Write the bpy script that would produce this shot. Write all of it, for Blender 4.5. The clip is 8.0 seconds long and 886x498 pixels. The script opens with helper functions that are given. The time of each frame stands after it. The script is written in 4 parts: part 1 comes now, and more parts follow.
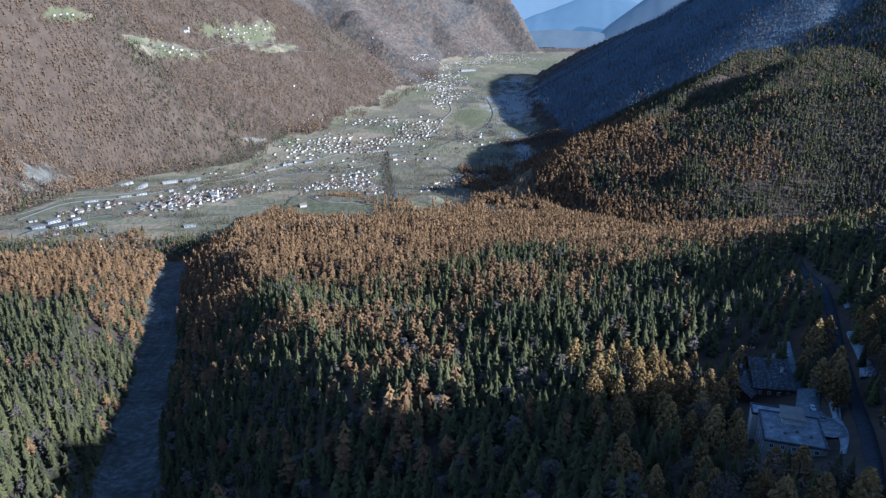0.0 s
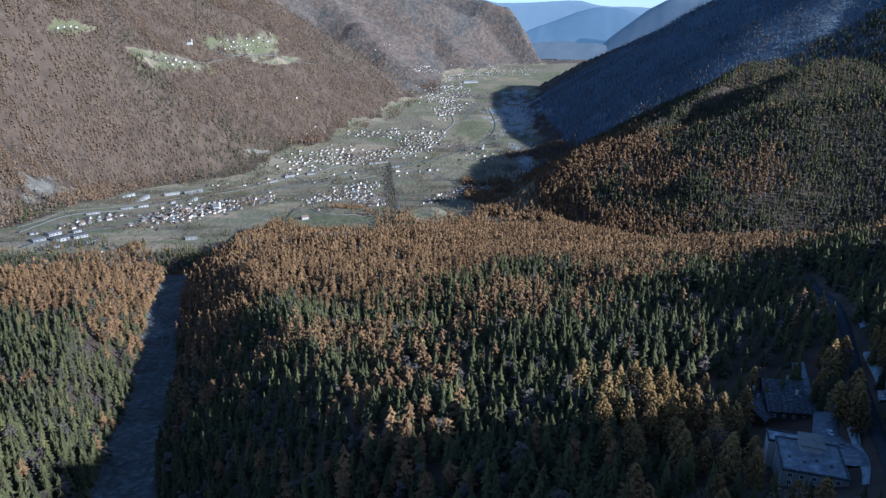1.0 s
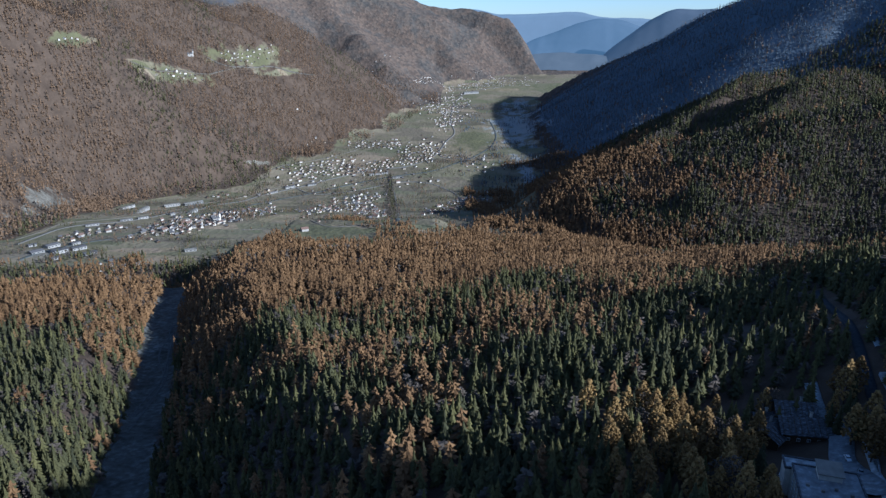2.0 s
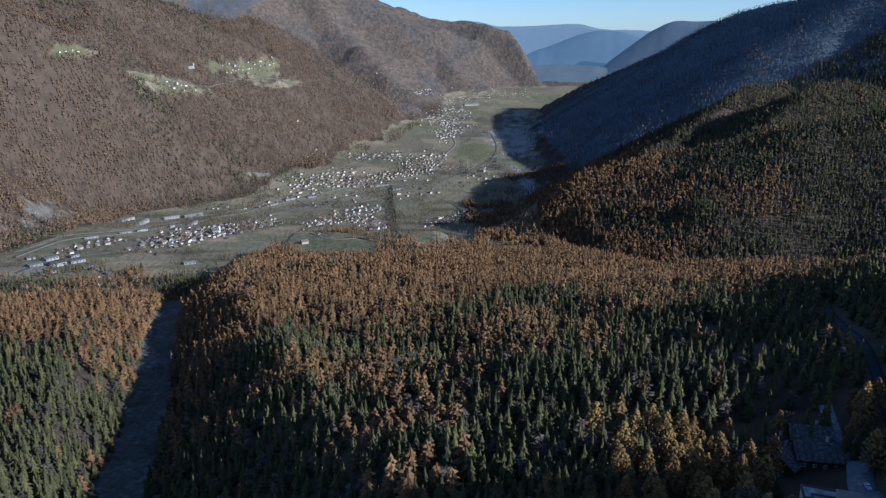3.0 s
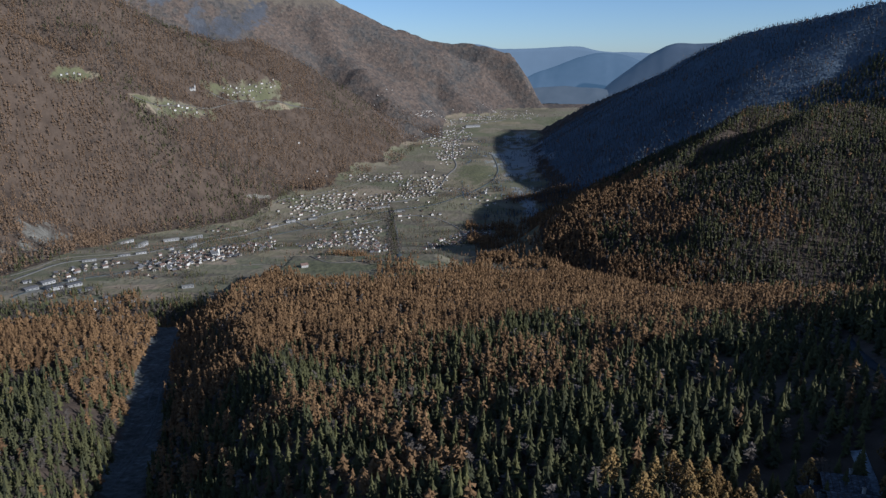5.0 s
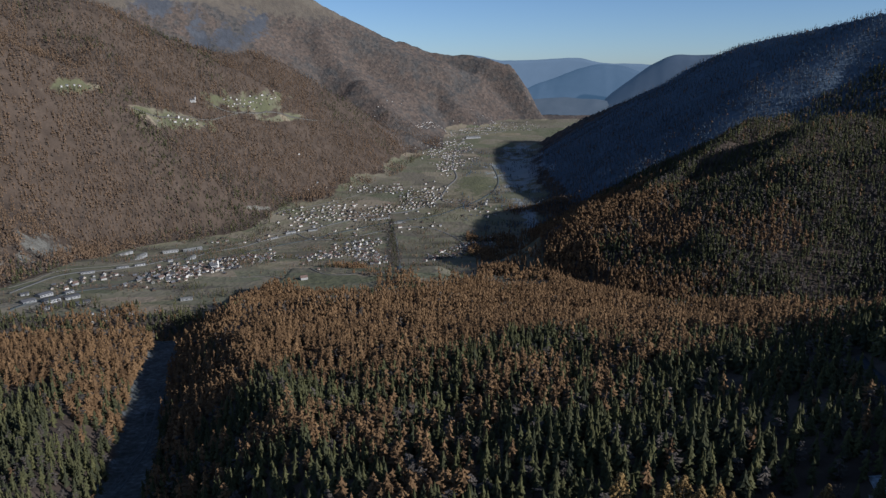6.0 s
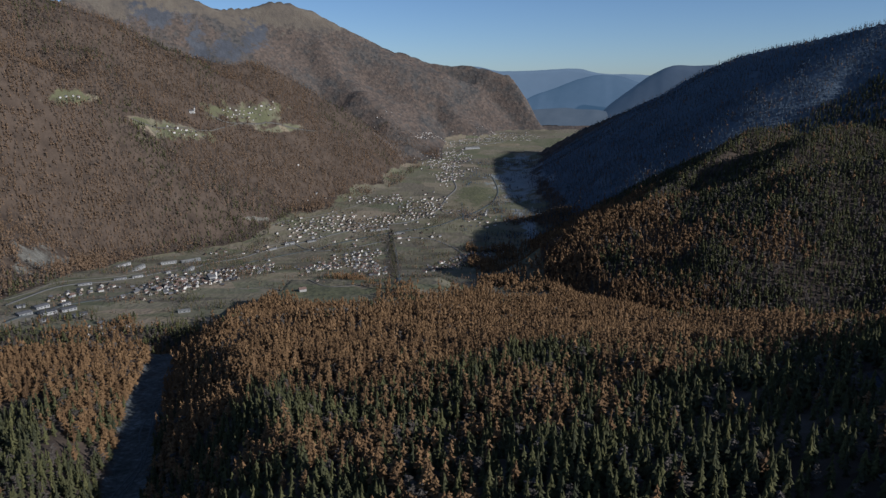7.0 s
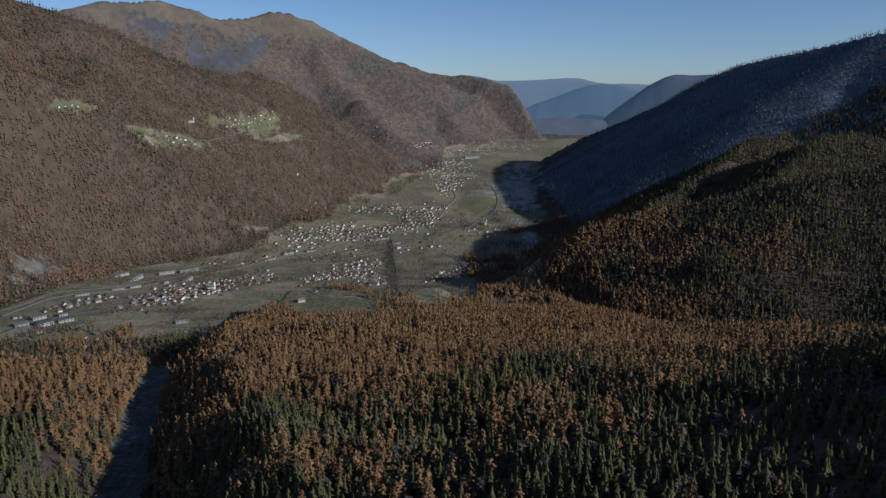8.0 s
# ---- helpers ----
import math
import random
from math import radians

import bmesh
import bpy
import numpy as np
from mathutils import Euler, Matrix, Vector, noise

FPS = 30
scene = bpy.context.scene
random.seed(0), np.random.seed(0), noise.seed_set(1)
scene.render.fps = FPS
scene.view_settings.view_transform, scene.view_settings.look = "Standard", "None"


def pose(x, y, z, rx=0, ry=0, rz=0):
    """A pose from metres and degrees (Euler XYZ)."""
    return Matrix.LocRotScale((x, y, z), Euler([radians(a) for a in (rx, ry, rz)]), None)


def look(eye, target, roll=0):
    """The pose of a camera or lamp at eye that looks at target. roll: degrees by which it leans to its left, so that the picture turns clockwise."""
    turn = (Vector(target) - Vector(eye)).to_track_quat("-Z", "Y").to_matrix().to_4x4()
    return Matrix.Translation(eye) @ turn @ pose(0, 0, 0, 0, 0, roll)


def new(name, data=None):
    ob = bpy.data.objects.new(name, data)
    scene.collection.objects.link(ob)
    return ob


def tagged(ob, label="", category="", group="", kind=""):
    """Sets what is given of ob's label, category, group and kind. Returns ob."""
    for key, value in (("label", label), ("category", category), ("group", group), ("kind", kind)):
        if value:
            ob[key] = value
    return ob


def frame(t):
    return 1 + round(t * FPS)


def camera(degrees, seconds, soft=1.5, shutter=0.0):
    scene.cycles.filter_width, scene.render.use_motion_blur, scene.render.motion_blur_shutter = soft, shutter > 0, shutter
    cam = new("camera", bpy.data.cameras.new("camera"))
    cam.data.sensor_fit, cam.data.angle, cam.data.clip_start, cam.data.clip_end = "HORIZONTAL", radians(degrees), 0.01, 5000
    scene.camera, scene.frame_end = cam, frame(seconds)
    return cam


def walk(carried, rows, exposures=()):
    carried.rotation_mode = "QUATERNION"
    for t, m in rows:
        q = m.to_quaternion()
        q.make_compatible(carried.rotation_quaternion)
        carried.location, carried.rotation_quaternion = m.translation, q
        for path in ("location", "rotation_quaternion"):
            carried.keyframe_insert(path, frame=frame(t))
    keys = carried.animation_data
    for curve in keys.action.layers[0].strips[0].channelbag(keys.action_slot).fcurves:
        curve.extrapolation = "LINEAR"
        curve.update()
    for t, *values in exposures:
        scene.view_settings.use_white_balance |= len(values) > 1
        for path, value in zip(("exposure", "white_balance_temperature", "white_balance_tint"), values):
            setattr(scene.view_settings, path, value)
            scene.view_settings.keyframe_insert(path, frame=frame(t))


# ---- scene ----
cam = camera(65.02, 8.0, soft=1.4)
# seconds, place of the eye, turn in degrees
ROWS = [
    (0.0, 0.00, 0.00, 540.00, 70.700, -0.000, -0.000),
    (0.5, -0.14, 4.81, 539.99, 71.122, 0.028, 0.091),
    (1.0, -0.35, 9.77, 540.04, 71.594, 0.075, 0.181),
    (1.5, -0.51, 14.61, 540.05, 72.001, 0.117, 0.204),
    (3.0, -1.46, 29.66, 540.16, 73.354, 0.212, 0.243),
    (3.5, -1.74, 34.61, 540.08, 73.758, 0.217, 0.259),
    (4.0, -2.02, 39.70, 540.03, 74.224, 0.250, 0.279),
    (4.5, -2.28, 44.75, 539.98, 74.627, 0.260, 0.298),
    (6.0, -3.41, 59.85, 540.09, 75.943, 0.311, 0.319),
    (6.5, -3.77, 64.84, 540.05, 76.338, 0.322, 0.288),
    (7.0, -4.19, 69.87, 540.11, 76.778, 0.352, 0.255),
    (7.5, -4.59, 74.82, 540.08, 77.177, 0.366, 0.222),
    (8.0, -4.99, 79.84, 540.04, 77.529, 0.379, 0.200),
]
walk(cam, [(t, pose(x, y, z, rx, ry, rz)) for t, x, y, z, rx, ry, rz in ROWS],
     [(0.0, 1.40, 4700, 9), (1.5, 0.98, 4780, 9), (3.5, 0.60, 5000, 10), (8.0, 0.02, 5340, 11)])

# ---- light ----
SUN_TO = Vector((0.857, -0.515, 0.0)).normalized()
SUN_UP = 23.0
world = bpy.data.worlds.new("world")
scene.world = world
world.use_nodes = True
wn = world.node_tree
sky = wn.nodes.new("ShaderNodeTexSky")
sky.sky_type = "NISHITA"
sky.sun_disc = False
sky.sun_elevation = radians(SUN_UP)
sky.sun_rotation = math.atan2(SUN_TO.x, SUN_TO.y)
sky.altitude = 1500
sky.dust_density = 1.2
sky.air_density = 0.85
sky.ozone_density = 1.7
wn.links.new(sky.outputs[0], wn.nodes["Background"].inputs[0])
wn.nodes["Background"].inputs[1].default_value = 0.074
sun = new("sun", bpy.data.lights.new("sun", "SUN"))
sun.data.energy = 4.1
sun.data.angle = radians(0.5)
sun.data.color = (1.0, 0.95, 0.865)
sun.matrix_world = look((SUN_TO.x * 3000, SUN_TO.y * 3000, 3000 * math.tan(radians(SUN_UP))), (0, 0, 0))

# ---- materials ----
def material(name, rough=0.85, metal=0.0):
    m = bpy.data.materials.new(name)
    m.use_nodes = True
    b = m.node_tree.nodes["Principled BSDF"]
    b.inputs["Roughness"].default_value = rough
    b.inputs["Metallic"].default_value = metal
    b.inputs["Specular IOR Level"].default_value = 0.25
    return m, m.node_tree, b


def node(tree, kind, **inputs):
    n = tree.nodes.new(kind)
    for key, value in inputs.items():
        n.inputs[key].default_value = value
    return n


def ramp(tree, source, stops):
    n = tree.nodes.new("ShaderNodeValToRGB")
    while len(n.color_ramp.elements) < len(stops):
        n.color_ramp.elements.new(0.5)
    for e, (at, colour) in zip(n.color_ramp.elements, stops):
        e.position, e.color = at, (*colour, 1)
    tree.links.new(source, n.inputs[0])
    return n.outputs[0]


def mix(tree, factor, a, b, blend="MIX"):
    n = tree.nodes.new("ShaderNodeMix")
    n.data_type, n.blend_type = "RGBA", blend
    for value, slot in ((factor, 0), (a, 6), (b, 7)):
        if isinstance(value, (int, float)):
            n.inputs[slot].default_value = value
        elif isinstance(value, tuple):
            n.inputs[slot].default_value = (*value, 1)
        else:
            tree.links.new(value, n.inputs[slot])
    return n.outputs[2]


def grain(tree, size, detail=4.0, rough=0.6, stretch=(1, 1, 1)):
    """Noise over the place itself, with features of that many metres."""
    g = tree.nodes.new("ShaderNodeNewGeometry")
    v = tree.nodes.new("ShaderNodeMapping")
    v.inputs["Scale"].default_value = stretch
    tree.links.new(g.outputs["Position"], v.inputs[0])
    n = node(tree, "ShaderNodeTexNoise", Scale=1.0 / size, Detail=detail, Roughness=rough)
    tree.links.new(v.outputs[0], n.inputs["Vector"])
    return n.outputs[0]


def bump(tree, shader, source, strength, distance):
    n = node(tree, "ShaderNodeBump", Strength=strength, Distance=distance)
    tree.links.new(source, n.inputs["Height"])
    tree.links.new(n.outputs[0], shader.inputs["Normal"])


def attribute(tree, name):
    n = tree.nodes.new("ShaderNodeAttribute")
    n.attribute_name = name
    return n.outputs["Fac"]


def math_node(tree, kind, a, b):
    n = tree.nodes.new("ShaderNodeMath")
    n.operation = kind
    for value, slot in ((a, 0), (b, 1)):
        if isinstance(value, (int, float)):
            n.inputs[slot].default_value = value
        else:
            tree.links.new(value, n.inputs[slot])
    return n.outputs[0]


def foliage(name, dark, light, single=False):
    """Needles and leaves: tint is the tree's own shade, with a fine mottle over it."""
    m, t, b = material(name, 0.8)
    if single:
        o = t.nodes.new("ShaderNodeObjectInfo")
        shade = o.outputs["Random"]
    else:
        shade = attribute(t, "tint")
    own = ramp(t, shade, [(0.0, dark), (1.0, light)])
    mottle = ramp(t, grain(t, 1.3, 3.0), [(0.3, (0.66, 0.66, 0.66)), (0.75, (1.22, 1.2, 1.15))])
    t.links.new(mix(t, 1.0, own, mottle, "MULTIPLY"), b.inputs["Base Color"])
    b.inputs["Specular IOR Level"].default_value = 0.1
    return m


NEEDLES = dict(spruce=((0.046, 0.047, 0.026), (0.122, 0.110, 0.041)), larch=((0.122, 0.069, 0.033), (0.250, 0.142, 0.063)), bare=((0.075, 0.060, 0.047), (0.135, 0.108, 0.085)))
SPRUCE = foliage("spruce_needles", *NEEDLES["spruce"])
LARCH = foliage("larch_needles", *NEEDLES["larch"])
LARCH_FAR = foliage("larch_needles_brown", (0.135, 0.086, 0.050), (0.235, 0.146, 0.082))
# needles lightened and blued: the haze before the east mountain is in the colour
SPRUCE_HAZED = foliage("haze_tinted_spruce_needles", (0.090, 0.112, 0.135), (0.140, 0.166, 0.188))
BARE = foliage("bare_twigs", *NEEDLES["bare"])
SINGLE = dict(spruce=foliage("spruce_needles_near", *NEEDLES["spruce"], True), larch=foliage("larch_needles_near", (0.140, 0.084, 0.033), (0.290, 0.182, 0.066), True),
              bare=foliage("bare_twigs_near", *NEEDLES["bare"], True))
BARK, bt, bb = material("bark", 0.95)
bt.links.new(ramp(bt, grain(bt, 0.6), [(0.3, (0.05, 0.037, 0.028)), (0.7, (0.13, 0.10, 0.08))]), bb.inputs["Base Color"])


def land_material():
    m, t, b = material("land", 0.95)
    fine, mid, wide = grain(t, 5.0, 5.0), grain(t, 40.0, 5.0), grain(t, 260.0, 4.0)
    wood = ramp(t, mid, [(0.3, (0.056, 0.038, 0.025)), (0.55, (0.094, 0.064, 0.042)), (0.75, (0.122, 0.084, 0.056))])
    grass = ramp(t, mix(t, 0.5, mid, wide), [(0.33, (0.134, 0.112, 0.080)), (0.45, (0.162, 0.144, 0.088)), (0.55, (0.196, 0.164, 0.116)), (0.68, (0.160, 0.158, 0.086))])
    # fields, each with its own shade
    g = t.nodes.new("ShaderNodeNewGeometry")
    warp = t.nodes.new("ShaderNodeMapping")
    warp.inputs["Rotation"].default_value = (0, 0, radians(31))
    warp.inputs["Scale"].default_value = (1 / 150.0, 1 / 60.0, 0)
    t.links.new(g.outputs["Position"], warp.inputs[0])
    cells = node(t, "ShaderNodeTexVoronoi", Scale=1.0)
    t.links.new(warp.outputs[0], cells.inputs["Vector"])
    apart = t.nodes.new("ShaderNodeSeparateColor")
    t.links.new(cells.outputs["Color"], apart.inputs[0])
    fields = ramp(t, apart.outputs[0], [(0.0, (0.62, 0.58, 0.54)), (0.35, (1.25, 1.16, 1.05)), (0.6, (0.72, 0.80, 0.60)), (1.0, (1.5, 1.3, 1.18))])
    grass = mix(t, 0.8, grass, fields, "MULTIPLY")
    lush = ramp(t, mid, [(0.3, (0.092, 0.086, 0.044)), (0.7, (0.145, 0.132, 0.062))])
    stone = ramp(t, mix(t, 0.5, fine, mid), [(0.35, (0.07, 0.058, 0.042)), (0.5, (0.15, 0.13, 0.098)), (0.68, (0.29, 0.26, 0.20))])
    bed = ramp(t, mix(t, 0.5, fine, mid), [(0.36, (0.042, 0.040, 0.032)), (0.52, (0.098, 0.096, 0.082)), (0.66, (0.21, 0.21, 0.195))])
    high = ramp(t, mix(t, 0.6, mid, wide), [(0.3, (0.075, 0.062, 0.050)), (0.5, (0.135, 0.105, 0.074)), (0.7, (0.185, 0.150, 0.105))])
    crag = ramp(t, mix(t, 0.5, mid, wide), [(0.3, (0.050, 0.050, 0.055)), (0.5, (0.078, 0.077, 0.080)), (0.7, (0.12, 0.118, 0.118))])
    # conifer ground of the east mountain, with the same haze painted in
    hazed_pines = ramp(t, mix(t, 0.5, fine, mid), [(0.3, (0.085, 0.107, 0.130)), (0.55, (0.115, 0.140, 0.165)), (0.75, (0.145, 0.170, 0.190))])
    # crowns of the woods too far off to stand singly
    canopy = node(t, "ShaderNodeTexVoronoi", Scale=1 / 13.0)
    t.links.new(g.outputs["Position"], canopy.inputs["Vector"])
    crowns = t.nodes.new("ShaderNodeSeparateColor")
    t.links.new(canopy.outputs["Color"], crowns.inputs[0])
    patch = ramp(t, mix(t, 0.5, wide, mid), [(0.38, (0.078, 0.070, 0.060)), (0.47, (0.098, 0.078, 0.061)), (0.55, (0.122, 0.088, 0.064)), (0.64, (0.085, 0.072, 0.060))])
    broadleaf = mix(t, 1.0, patch, ramp(t, crowns.outputs[0], [(0.0, (0.68, 0.68, 0.70)), (0.5, (0.97, 0.95, 0.93)), (1.0, (1.25, 1.2, 1.15))]), "MULTIPLY")
    colour = wood
    broken = math_node(t, "MULTIPLY", math_node(t, "SUBTRACT", mid, 0.5), 1.1)
    for name, over in (("hazed_pines", hazed_pines), ("broadleaf", broadleaf), ("crag", crag), ("meadow", grass), ("lush", lush), ("alp", high), ("rock", stone), ("gravel", bed), ("frost", (0.40, 0.42, 0.42))):
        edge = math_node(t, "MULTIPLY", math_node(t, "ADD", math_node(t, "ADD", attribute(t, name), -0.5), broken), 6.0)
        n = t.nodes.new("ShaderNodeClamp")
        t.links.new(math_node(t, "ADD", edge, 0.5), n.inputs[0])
        # the frost colour is real in part and in part lightens the hazy shade
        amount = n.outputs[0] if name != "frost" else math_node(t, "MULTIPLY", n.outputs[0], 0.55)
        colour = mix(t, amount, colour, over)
    t.links.new(colour, b.inputs["Base Color"])
    bump(t, b, mix(t, 0.5, mix(t, 0.5, fine, mid), canopy.outputs["Distance"]), 0.6, 6.0)
    return m


LAND = land_material()


def plain(name, stops, size, rough=0.85, metal=0.0, relief=0.0, vary=0.0, stretch=(1, 1, 1)):
    m, t, b = material(name, rough, metal)
    if rough > 0.7:
        b.inputs["Specular IOR Level"].default_value = 0.06
    n = grain(t, size, 5.0, 0.6, stretch)
    c = ramp(t, n, stops)
    if vary:
        o = t.nodes.new("ShaderNodeObjectInfo")
        c = mix(t, 1.0, c, ramp(t, o.outputs["Random"], [(0.0, (1 - vary,) * 3), (1.0, (1 + vary, 1 + vary * 0.9, 1 + vary * 0.8))]), "MULTIPLY")
    t.links.new(c, b.inputs["Base Color"])
    if relief:
        bump(t, b, n, 0.7, relief)
    return m


PLASTER = plain("plaster", [(0.3, (0.41, 0.375, 0.32)), (0.7, (0.58, 0.54, 0.47))], 3.0, vary=0.45)
CONCRETE = plain("grey_concrete", [(0.3, (0.22, 0.21, 0.19)), (0.7, (0.36, 0.34, 0.31))], 4.0, vary=0.35)
CREAM = plain("cream_plaster", [(0.3, (0.31, 0.26, 0.20)), (0.7, (0.45, 0.385, 0.30))], 3.0, vary=0.4)
ROOF_GREY = plain("grey_roofing", [(0.3, (0.085, 0.08, 0.077)), (0.7, (0.17, 0.16, 0.155))], 1.6, 0.8, vary=0.3)
ROOF_BROWN = plain("brown_tiles", [(0.3, (0.10, 0.066, 0.050)), (0.7, (0.20, 0.13, 0.098))], 1.6, 0.8, vary=0.3)
METAL_ROOF = plain("pale_sheet_roof", [(0.3, (0.15, 0.138, 0.118)), (0.7, (0.25, 0.232, 0.20))], 5.0, 0.9, vary=0.25)
ROAD = plain("pale_asphalt", [(0.3, (0.13, 0.118, 0.10)), (0.7, (0.21, 0.192, 0.165))], 4.0)
TARMAC = plain("dark_asphalt", [(0.3, (0.035, 0.035, 0.038)), (0.7, (0.065, 0.065, 0.068))], 2.0)
TRACK = plain("dirt_track", [(0.3, (0.13, 0.11, 0.085)), (0.7, (0.20, 0.172, 0.135))], 4.0)
WATER = plain("river_water", [(0.3, (0.06, 0.066, 0.058)), (0.7, (0.12, 0.125, 0.11))], 6.0, 0.6)
FOAM = plain("shallow_stream", [(0.3, (0.08, 0.08, 0.072)), (0.7, (0.135, 0.135, 0.125))], 3.0, 0.85)
SHINGLE = plain("frosted_shingles", [(0.35, (0.055, 0.05, 0.05)), (0.55, (0.11, 0.11, 0.114)), (0.75, (0.26, 0.275, 0.29))], 1.4, 0.8, relief=0.15, stretch=(1, 2.2, 1))
FROST = plain("hoar_frost", [(0.3, (0.16, 0.16, 0.155)), (0.5, (0.30, 0.31, 0.31)), (0.75, (0.52, 0.54, 0.55))], 2.2, 0.7, relief=0.2)
WOOD = plain("weathered_boards", [(0.3, (0.055, 0.038, 0.026)), (0.7, (0.13, 0.09, 0.06))], 0.5, 0.85, stretch=(6, 6, 1))
PAVING = plain("frosted_paving", [(0.3, (0.14, 0.14, 0.143)), (0.55, (0.24, 0.245, 0.25)), (0.75, (0.44, 0.455, 0.46))], 2.5, 0.75)
GLASS, gt, gb = material("window_glass", 0.08)
gb.inputs["Base Color"].default_value = (0.02, 0.025, 0.03, 1)
gb.inputs["Specular IOR Level"].default_value = 0.6
RUBBER = plain("rubber", [(0.3, (0.015, 0.015, 0.015)), (0.7, (0.03, 0.03, 0.03))], 0.3)
CAR_WHITE = plain("white_car_paint", [(0.3, (0.70, 0.70, 0.70)), (0.7, (0.80, 0.80, 0.80))], 1.0, 0.3)
CAR_GREY = plain("grey_car_paint", [(0.3, (0.20, 0.21, 0.22)), (0.7, (0.26, 0.27, 0.28))], 1.0, 0.3)


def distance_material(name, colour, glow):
    """Ridges many kilometres off; an emitted bluish glow paints in their haze."""
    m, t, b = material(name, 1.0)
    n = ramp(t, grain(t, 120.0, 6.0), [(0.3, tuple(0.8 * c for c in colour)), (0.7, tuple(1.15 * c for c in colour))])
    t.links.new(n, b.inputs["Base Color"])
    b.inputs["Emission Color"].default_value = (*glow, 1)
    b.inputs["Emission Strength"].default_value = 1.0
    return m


# the haze of the distance is given to these as emission
HAZE_FAR = distance_material("far_ridge_haze_glow", (0.05, 0.06, 0.075), (0.098, 0.130, 0.160))
HAZE_MID = distance_material("middle_ridge_haze_glow", (0.05, 0.058, 0.07), (0.048, 0.080, 0.112))
HAZE_NEAR = distance_material("near_ridge_haze_glow", (0.055, 0.06, 0.07), (0.026, 0.040, 0.058))

HAZE_FLOOR = distance_material("valley_haze_glow", (0.06, 0.06, 0.06), (0.036, 0.052, 0.068))

# ---- the shape of the land ----
# Heights are laid out at true distances from the look-out; beyond 2.4 km the land is drawn in, so that the far valley ends within 5 km.
EYE = (0.0, 40.0, 540.0)
FAR = ([0, 2400, 3300, 4500, 5300, 6500, 8000, 10000, 13000, 20000, 40000],
       [0, 2400, 2950, 3450, 3680, 3930, 4140, 4350, 4560, 4800, 4930])
LATTICE = np.random.RandomState(7).rand(256, 256)


def value_noise(x, y, size, seed=0):
    u, v = x / size + 17.3 * seed + 512, y / size + 9.7 * seed + 512
    i, j = np.floor(u).astype(int), np.floor(v).astype(int)
    a, b = u - i, v - j
    a, b = a * a * (3 - 2 * a), b * b * (3 - 2 * b)
    i0, i1, j0, j1 = i % 256, (i + 1) % 256, j % 256, (j + 1) % 256
    low = LATTICE[i0, j0] * (1 - a) + LATTICE[i1, j0] * a
    high = LATTICE[i0, j1] * (1 - a) + LATTICE[i1, j1] * a
    return (low * (1 - b) + high * b) * 2 - 1


def fractal(x, y, size, seed=0, octaves=4):
    total, gain = 0, 1.0
    for k in range(octaves):
        total = total + gain * value_noise(x, y, size / 2 ** k, seed + 3 * k)
        gain *= 0.5
    return total


def along(x, y, line):
    """The distance from a polyline of (x, y, z), and the line's height there."""
    best = np.full(np.shape(x), 1e9)
    level = np.zeros(np.shape(x))
    for (ax, ay, az), (bx, by, bz) in zip(line, line[1:]):
        ux, uy = bx - ax, by - ay
        s = np.clip(((x - ax) * ux + (y - ay) * uy) / (ux * ux + uy * uy), 0, 1)
        d = np.hypot(x - ax - s * ux, y - ay - s * uy)
        level = np.where(d < best, az + s * (bz - az), level)
        best = np.minimum(best, d)
    return best, level


def ridge(x, y, line, fall, rounded=0.0):
    out = np.full(np.shape(x), -1e4)
    for a, b in zip(line, line[1:]):
        d, level = along(x, y, (a, b))
        d = np.sqrt(d * d + rounded * rounded) - rounded
        out = np.maximum(out, level - fall * d)
    return out


RIDGE_WEST = [(-4200, 2300, 1500), (-2600, 2800, 1200), (-1874, 3273, 959), (-1611, 3579, 828), (-1361, 3843, 719), (-1146, 4122, 684),
              (-984, 4370, 609), (-705, 4727, 432), (-361, 5067, 244), (-149, 5278, 43)]
RIDGE_PEAK = [(-5600, 6400, 1620), (-4261, 7437, 1463), (-4050, 7782, 1446), (-3780, 8250, 1576), (-3400, 8738, 1646), (-3119, 9161, 1584), (-2994, 9518, 1511),
              (-2662, 9928, 1579), (-2416, 10197, 1680), (-2198, 10348, 1681), (-1952, 10398, 1524), (-1543, 10568, 1357), (-1166, 10817, 1180),
              (-765, 11054, 1024), (-429, 11272, 946), (99, 11279, 858), (531, 11067, 764), (912, 10439, 565), (996, 10030, 448), (1061, 9520, 267), (1185, 9001, 49)]
SPUR_PEAK = [(-2027, 10383, 1576), (-1639, 9235, 1130), (-1182, 7993, 700), (-751, 6839, 400), (-500, 6200, 190)]
SPUR_FRONT = [(-700, 11050, 1000), (-300, 9400, 560), (100, 8000, 200)]
SPUR_CIRQUE = [(-3119, 9161, 1584), (-2650, 8350, 1080), (-2300, 7600, 800)]
RIDGE_EAST = [(3200, 1300, 1150), (2300, 2300, 900), (1706, 2902, 773), (1693, 3140, 754), (1636, 3507, 723), (1588, 3966, 690), (1583, 4397, 645),
              (1273, 4914, 396), (917, 5502, 145), (675, 5638, 3)]
SPUR_NEAR = [(43, 1779, 33), (151, 1773, 93), (288, 1754, 169), (416, 1727, 240), (600, 1690, 290), (860, 1590, 365), (1300, 1420, 440), (2000, 1300, 600)]
SPUR_MID = [(640, 1700, 270), (721, 1727, 318), (827, 1788, 350), (945, 1896, 408), (1026, 1967, 418), (1120, 1990, 420)]
SPUR_HIGH = [(481, 1813, 228), (588, 1937, 266), (730, 2047, 322), (912, 2189, 398), (1058, 2287, 412), (1130, 2310, 380)]
